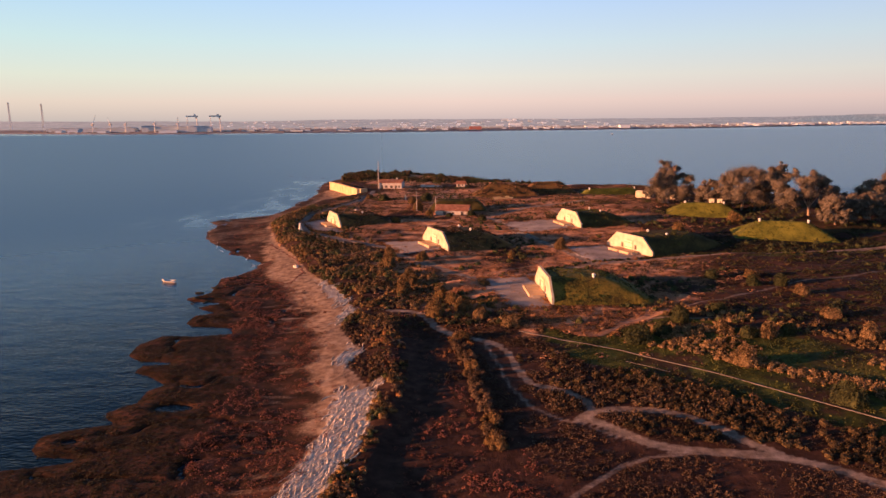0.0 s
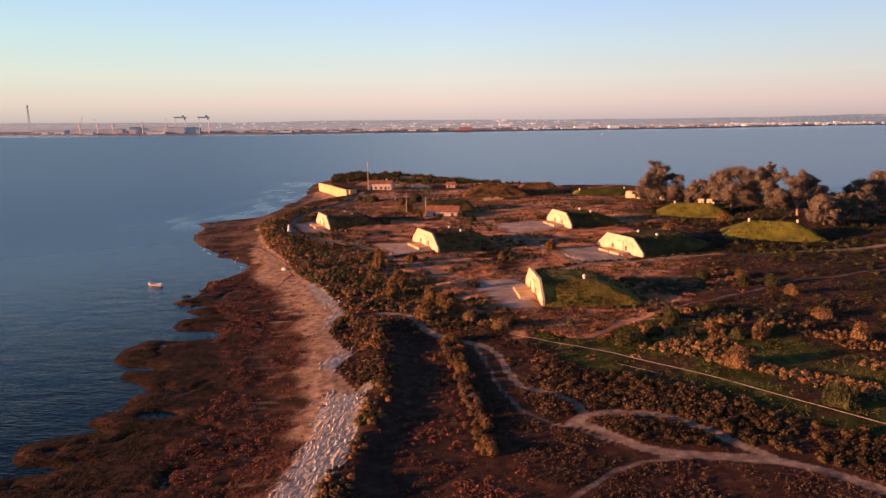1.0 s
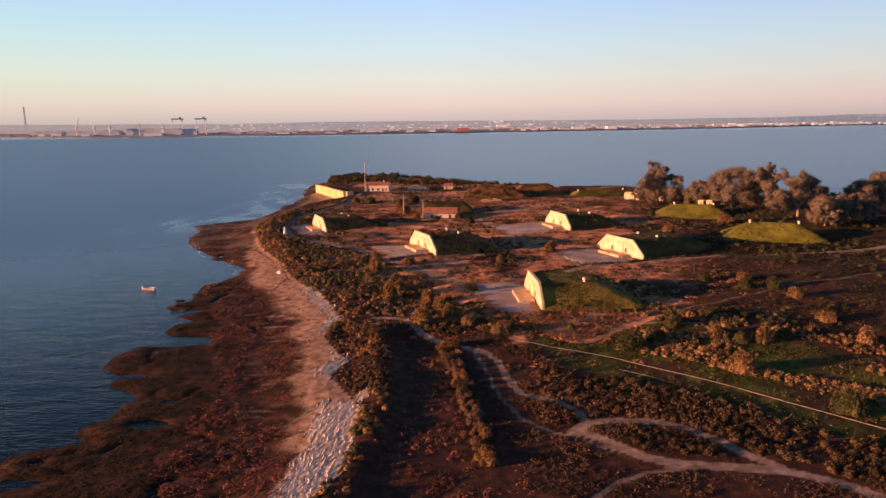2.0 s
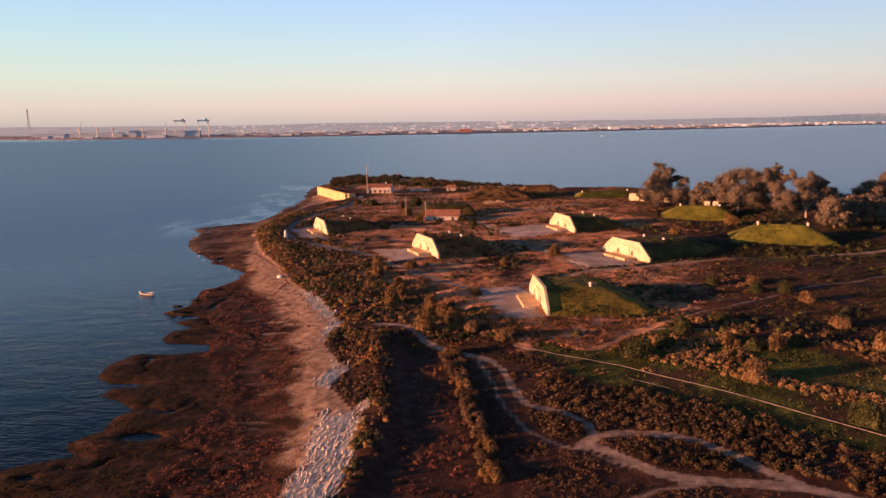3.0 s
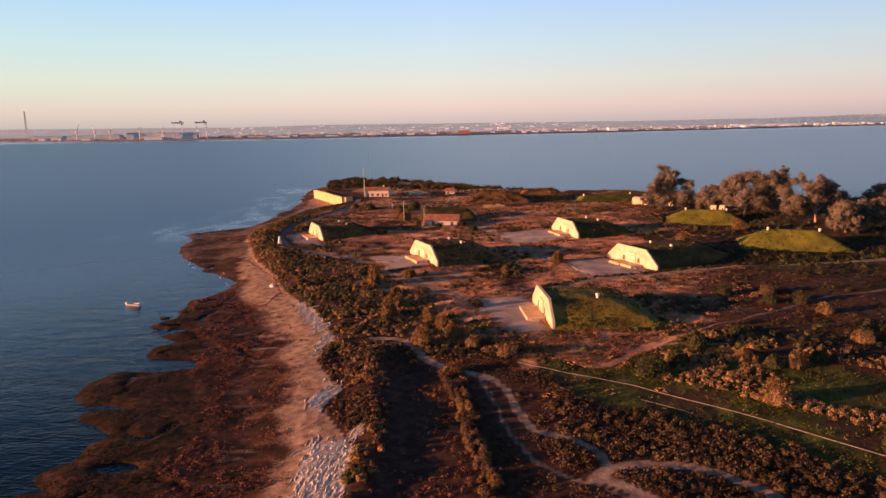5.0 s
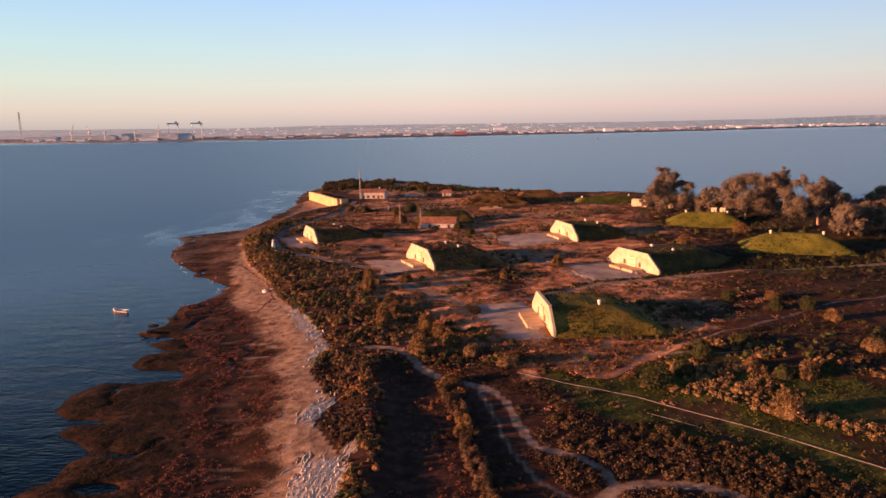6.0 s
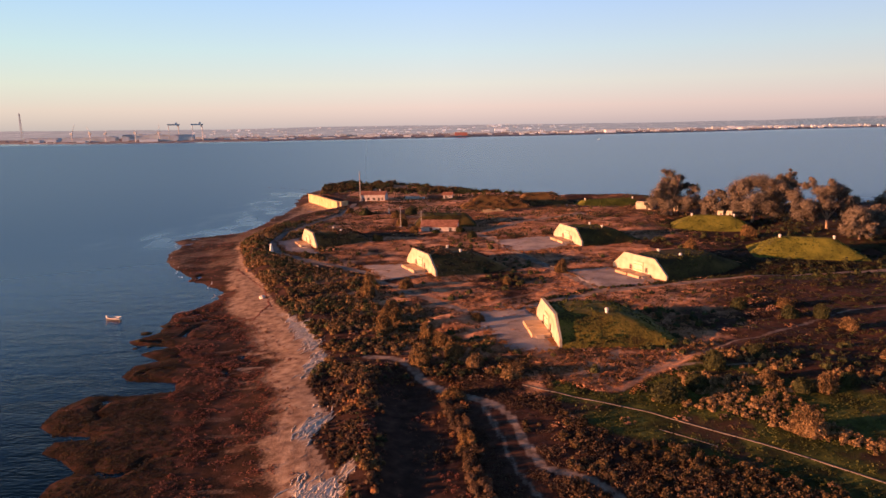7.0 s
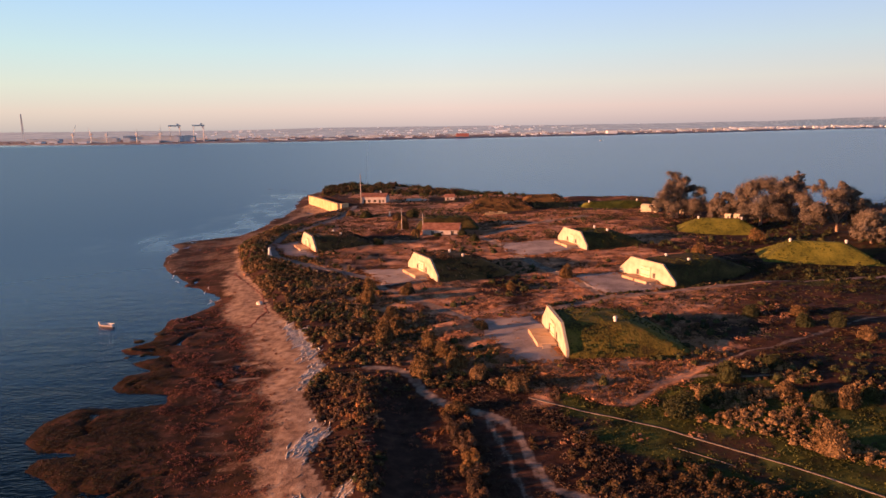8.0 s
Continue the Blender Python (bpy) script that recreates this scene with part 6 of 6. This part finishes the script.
plant("apron_weeds", x, y, r, r * rs.uniform(0.3, 0.7, len(x)), SPARSE, RUSSET, "russet weeds creeping over the worn aprons", 42, "weeds", -0.06)

# scattered olive bushes inland and on the point
x, y, rs = jittered(-75, 225, 128, 500, 2.6, 6)
s = inland(x, y)
point = smooth(385, 410, y + 0.22 * x) * 0.9 * smooth(0.42, 0.58, fbm(x, y, 13, 65))
dens = (0.04 + 0.55 * smooth(0.54, 0.64, fbm(x * 0.5, y, 12, 60)) + 0.25 * smooth(70, 110, x) * smooth(0.5, 0.6, fbm(x, y, 16, 61))) * smooth(5, 12, s) + point * smooth(1, 4, s)
keep = (rs.uniform(size=len(x)) < dens) & clear_of_built(x, y, 0.4)
x, y = x[keep], y[keep]
r = rs.uniform(0.45, 1.2, len(x)) * np.where(y > 380, rs.uniform(0.7, 1.7, len(x)), 1.0)
near = y < 250
for some, forms in ((near, LIGHT), (~near, SPARSE)):
    plant("scattered_bushes", x[some], y[some], r[some], r[some] * rs.uniform(0.8, 1.3, int(some.sum())), forms, EVERGREEN, "dark olive bushes scattered over dry ground", 16)

x, y, rs = jittered(-85, 75, 388, 505, 2.3, 44)
ridge = smooth(398, 415, y + 0.30 * x) * smooth(0.42, 0.55, fbm(x, y, 13, 85))
keep = (rs.uniform(size=len(x)) < 0.9 * ridge * smooth(1, 5, signed(x, y, INLAND, INLAND + INLAND[:1]))) & clear_of_built(x, y, 0.5)
x, y = x[keep], y[keep]
r = rs.uniform(0.9, 2.0, len(x)) * (0.6 + 0.8 * fbm(x, y, 20, 86))
tall = r * rs.uniform(0.9, 1.4, len(x))
brown = fbm(x, y, 9, 87) > 0.45
plant("point_scrub", x[~brown], y[~brown], r[~brown], tall[~brown], LIGHT, EVERGREEN, "dark rounded bushes crowded over the point", 45)
plant("point_scrub", x[brown], y[brown], r[brown], tall[brown], LIGHT, THORN, "dark brown bushes crowded over the point", 46)

# dark growth added beyond the second magazine, in place of its cast shadow
x, y, rs = jittered(64, 142, 186, 214, 0.95, 47)
keep = (rs.uniform(size=len(x)) < 0.95 * np.exp(-(((x - 101) / 36.0) ** 2 + ((y - 200) / 10.0) ** 2) ** 3)) & clear_of_built(x, y, 0.1)
x, y = x[keep], y[keep]
r = rs.uniform(0.4, 0.8, len(x))
plant("rushes", x, y, r, r * rs.uniform(0.5, 0.9, len(x)), HEATH, SHADOW_GREEN, "added dark growth in place of a cast shadow", 48, "rushes")

# low scrub east of the walkway, its colour darkened partly for long shadows
x, y, rs = jittered(40, 190, 118, 235, 1.35, 9)
dens = (0.34 + 0.4 * smooth(66, 84, x)) * smooth(0.40, 0.56, fbm(x * 0.3, y, 6, 66)) * smooth(50, 75, x - 0.1 * (y - 120)) * (1 - covers(x, y)[5]) * (1 - np.exp(-(((x - 100) / 36.0) ** 2 + ((y - 200) / 11.0) ** 2) ** 3))
keep = (rs.uniform(size=len(x)) < dens) & clear_of_built(x, y, 0.1)
x, y = x[keep], y[keep]
r = rs.uniform(0.5, 1.05, len(x))
plant("low_scrub", x, y, r, r * rs.uniform(0.35, 0.7, len(x)), SPARSE, SHADOW_GREEN, "low dark scrub in streaks over poor grass", 19)

# green grass about the walkway
x, y, rs = jittered(10, 130, 66, 200, 0.6, 7)
cov = covers(x, y)
keep = (rs.uniform(size=len(x)) < cov[4] * 0.55) & clear_of_built(x, y, -0.3)
x, y = x[keep], y[keep]
v, f = tuft_cards(x, y, height(x, y) - 0.04, rs.uniform(0.10, 0.24, len(x)), 2, rs)
tagged(mesh_arrays("green_grass", v, f, GREEN), "fresh green grass between the bushes", "grass", kind="stuff")

x, y, rs = jittered(14, 130, 62, 200, 1.1, 37)
cov = covers(x, y)
keep = (rs.uniform(size=len(x)) < cov[4] * 0.75 * smooth(0.36, 0.56, fbm(x, y, 5, 78))) & clear_of_built(x, y, -0.3)
x, y = x[keep], y[keep]
r = rs.uniform(0.3, 0.75, len(x))
plant("grass_tussocks", x, y, r, r * rs.uniform(0.35, 0.7, len(x)), LOW, GREEN, "green and yellowish grass tussocks about the walkway", 38, "grass")

# marsh plants: cordgrass outside, red glasswort towards the sand
x, y, rs = jittered(-112, -10, 50, 300, 0.8, 8)
s = inland(x, y)
z = height(x, y)
cov = covers(x, y)
soft = 10 * (fbm(x, y, 12, 62) - 0.5)
west = line_distance(x, y, SAND_WEST) + soft
ok = (z > 0.02) & (rs.uniform(size=len(x)) > 0.8 * smooth(160, 200, y)) & (cov[0] < 0.6 + 0.45 * rs.uniform(-1, 1, len(x))) & (s < -3)
keep = ok & (rs.uniform(size=len(x)) < 0.08 + 0.9 * smooth(0.40, 0.52, fbm(x * 0.6, y, 3.2, 63))) & (west < 12)
xr, yr = x[keep], y[keep]
r = rs.uniform(0.26, 0.60, len(xr))
plant("glasswort", xr, yr, r, r * rs.uniform(0.4, 0.85, len(xr)), LOW, GLASSWORT, "low red-brown glasswort mats on the tidal flat", 17, "marsh plants")
keep = ok & (rs.uniform(size=len(x)) < 0.95) & (west >= 12)
xr, yr = x[keep], y[keep]
r = rs.uniform(0.45, 0.85, len(xr))
plant("cordgrass", xr, yr, r, r * rs.uniform(0.14, 0.28, len(xr)), LOW, CORDGRASS, "brown cordgrass beds at the water's edge", 18, "marsh plants")


# ropes of bleached wrack thrown up along the top of the beach, and dark weed lines lower down
def strands(name, starts, mat, label, seed, wide=(0.06, 0.20), long_=(1.2, 4.2), high=0.9, level=-9.0):
    rs = np.random.RandomState(seed)
    vs, fs, base = [], [], 0
    prof = np.array([(-1.0, -0.25), (-0.7, 0.55), (0.0, 1.0), (0.7, 0.55), (1.0, -0.25)])
    m = 12
    for (px, py, ang) in starts:
        w, ln = rs.uniform(*wide), rs.uniform(*long_)
        t = np.linspace(0, 1, m)
        bend, wig = rs.uniform(-0.6, 0.6), rs.uniform(0.10, 0.45)
        th = ang + bend * (t - 0.5) + wig * np.sin(t * rs.uniform(4, 9) + rs.uniform(0, 6))
        cx = px + np.cumsum(np.cos(th)) * ln / m
        cy = py + np.cumsum(np.sin(th)) * ln / m
        taper = w * (np.sin(math.pi * (0.06 + 0.88 * t)) ** 0.6) * rs.uniform(0.75, 1.2, m)
        cz = np.maximum(height(cx, cy), level)
        nx, ny = -np.sin(th), np.cos(th)
        ring = np.stack([cx[:, None] + nx[:, None] * prof[:, 0] * taper[:, None], cy[:, None] + ny[:, None] * prof[:, 0] * taper[:, None], cz[:, None] + prof[:, 1] * taper[:, None] * high], -1)
        vs.append(ring.reshape(-1, 3))
        i = np.arange(m * 5).reshape(m, 5) + base
        fs.append(np.stack([i[:-1, :-1], i[:-1, 1:], i[1:, 1:], i[1:, :-1]], -1).reshape(-1, 4))
        base += m * 5
    ob = mesh_arrays(name, np.concatenate(vs), np.concatenate(fs), mat, smooth_faces=True)
    return tagged(ob, label, "wrack", kind="stuff")


x, y, rs = jittered(-40, -8, 56, 170, 0.44, 21)
s = inland(x, y)
heap = wrack_cover(x, y, s)
keep = (rs.uniform(size=len(x)) < np.where(y < 100, 0.85, 0.6) * heap) & (heap > 0.3)
x, y = x[keep], y[keep]
strands("wrack", [(a, b, 1.25 + 0.8 * (rs.uniform() - 0.5) + (3.14 if rs.uniform() < 0.5 else 0)) for a, b in zip(x, y)], WRACK, "ropes of bleached wrack heaped along the upper beach", 22, (0.04, 0.13), (0.8, 3.0), 1.1)
x, y, rs = jittered(-70, -10, 56, 240, 1.6, 23)
s = inland(x, y)
keep = (rs.uniform(size=len(x)) < 0.16) & (s < -1) & (s > -14) & (covers(x, y)[0] > 0.5)
x, y = x[keep], y[keep]
strands("driftwood", [(a, b, rs.uniform(0, 3.14)) for a, b in zip(x, y)], BARK, "small scraps of driftwood and reed on the sand", 24, (0.04, 0.12), (0.5, 1.8))
weed = [(-63, 224), (-59, 217), (-47, 196), (-42, 181), (-43, 172), (-49, 168)]
line = [(weed[k][0] + (weed[k + 1][0] - weed[k][0]) * u, weed[k][1] + (weed[k + 1][1] - weed[k][1]) * u, math.atan2(weed[k + 1][1] - weed[k][1], weed[k + 1][0] - weed[k][0])) for k in range(5) for u in np.linspace(0, 1, 12)]
strands("seaweed", line, GLASSWORT, "brown line of seaweed left by the tide", 25, (0.15, 0.38), (1.5, 3.0), 0.25)


# thin broken foam where the ripples meet the flats
rs = np.random.RandomState(27)
edge = [p for p in COAST if p[1] > 175]
line = []
for (ax, ay), (bx, by) in zip(edge[:-1], edge[1:]):
    ang = math.atan2(by - ay, bx - ax)
    for u in np.arange(0, 1, 1.1 / math.hypot(bx - ax, by - ay)):
        if rs.uniform() < 0.2:
            off = abs(rs.normal()) * 1.2 - 0.8
            line.append((ax + (bx - ax) * u - math.sin(ang) * off, ay + (by - ay) * u + math.cos(ang) * off, ang + rs.uniform(-0.25, 0.25)))
strands("foam", line, BOAT_PAINT, "thin broken lines of white foam along the flats", 28, (0.04, 0.13), (1.0, 4.5), 0.12, 0.02)


# single large bushes that stand out
def big_bush(x, y, wide, tall, seed, label, mat):
    t = thing("large_bush", pose(x, y, ground_at(x, y) - 0.1, 0, 0, seed * 37), label, "bush", "large bushes")
    v, f = bush_form(400 + seed, 2600, leaf=0.066)
    k = 1.0 + 0.5 * (fbm(v[:, 0] * 4 + seed, v[:, 1] * 4, 1.3, seed) - 0.5)
    v = v * np.stack([k * wide * 0.44, k * wide * 0.44, 0.85 * tall * np.ones_like(k)], -1)
    mesh_arrays("crown", v, f, mat, t)
    part("stem", add_tube(bmesh.new(), (0, 0, -0.4), (0.1, 0, tall * 0.5), 0.13, 0.07, 6), BARK, t)


BUSHES_BY_WALKWAY = [
    (48.1, 106.2, 4.8, 3.8, 0), (56.2, 90.8, 5.4, 4.0, 2), (34.4, 119.3, 6.2, 3.5, 2), (39.8, 122.6, 4.2, 3.0, 2), (45.9, 130.2, 4.3, 4.5, 2), (54.9, 134.6, 4.2, 2.4, 2),
    (57.8, 119.4, 4.1, 3.7, 0), (62.5, 120.6, 3.1, 3.0, 2), (75.0, 116.4, 5.0, 3.8, 0), (75.3, 129.5, 4.5, 2.5, 0), (76.5, 152.9, 3.9, 3.2, 2), (77.9, 145.5, 3.8, 3.1, 0),
    (73.6, 161.2, 4.2, 2.6, 1), (64.5, 162.6, 4.0, 2.8, 2), (70.8, 153.8, 4.2, 3.0, 2), (51.4, 123.6, 3.4, 2.6, 0), (54.4, 119.1, 3.6, 2.8, 2),
]
BUSHES_BEHIND_BEACH = [
    (2.0, 122.8, 3.8, 2.4, 1), (-17.9, 183.6, 4.7, 5.4, 1), (-3.8, 137.0, 4.7, 4.5, 1), (-2.9, 151.2, 4.2, 3.9, 1), (0, 146, 4.0, 3.8, 1), (2.2, 139.7, 4.3, 4.1, 1),
    (-10.1, 162.3, 4.0, 3.6, 1), (-12.4, 163.8, 4.1, 3.5, 1), (-9.1, 190, 4.2, 3.2, 1), (17.1, 191, 3.2, 2.4, 1), (7.5, 159.2, 3.4, 2.2, 1), (5.9, 135.3, 4.2, 2.7, 0),
    (11.8, 129.8, 4.6, 2.8, 0), (-19.1, 194.8, 4.0, 3.5, 1), (-11.7, 173.5, 3.6, 3.0, 1), (-11.7, 154.6, 4.8, 5.1, 1),
]
BUSHES_INLAND = [
    (32.7, 201.1, 4.8, 4.3, 1), (73.1, 214.0, 6.3, 5.2, 1), (101.3, 237.9, 6.1, 5.4, 1), (-12.9, 319.6, 7.0, 4.2, 2), (11.3, 257.5, 4.2, 2.8, 2), (-33.6, 320, 6.5, 3.6, 2),
    (-42.3, 328.8, 5.0, 3.0, 1), (-19.2, 309.3, 5.5, 3.4, 1), (-22.4, 256.2, 4.4, 2.8, 2), (-15.3, 287.1, 5.9, 5.6, 1), (-1.6, 268.4, 3.4, 1.8, 2), (7.4, 269.5, 4.4, 2.6, 2),
    (-9.6, 270.4, 4.0, 3.4, 1),
]
for k, (x, y, w, h, m) in enumerate(BUSHES_BY_WALKWAY + BUSHES_BEHIND_BEACH + BUSHES_INLAND):
    big_bush(x, y, w, h, k, ("large tawny bush standing over low scrub", "large rounded olive bush standing over low scrub", "large dark green bush standing over grass")[m], (TAWNY, OLIVE, EVERGREEN)[m])
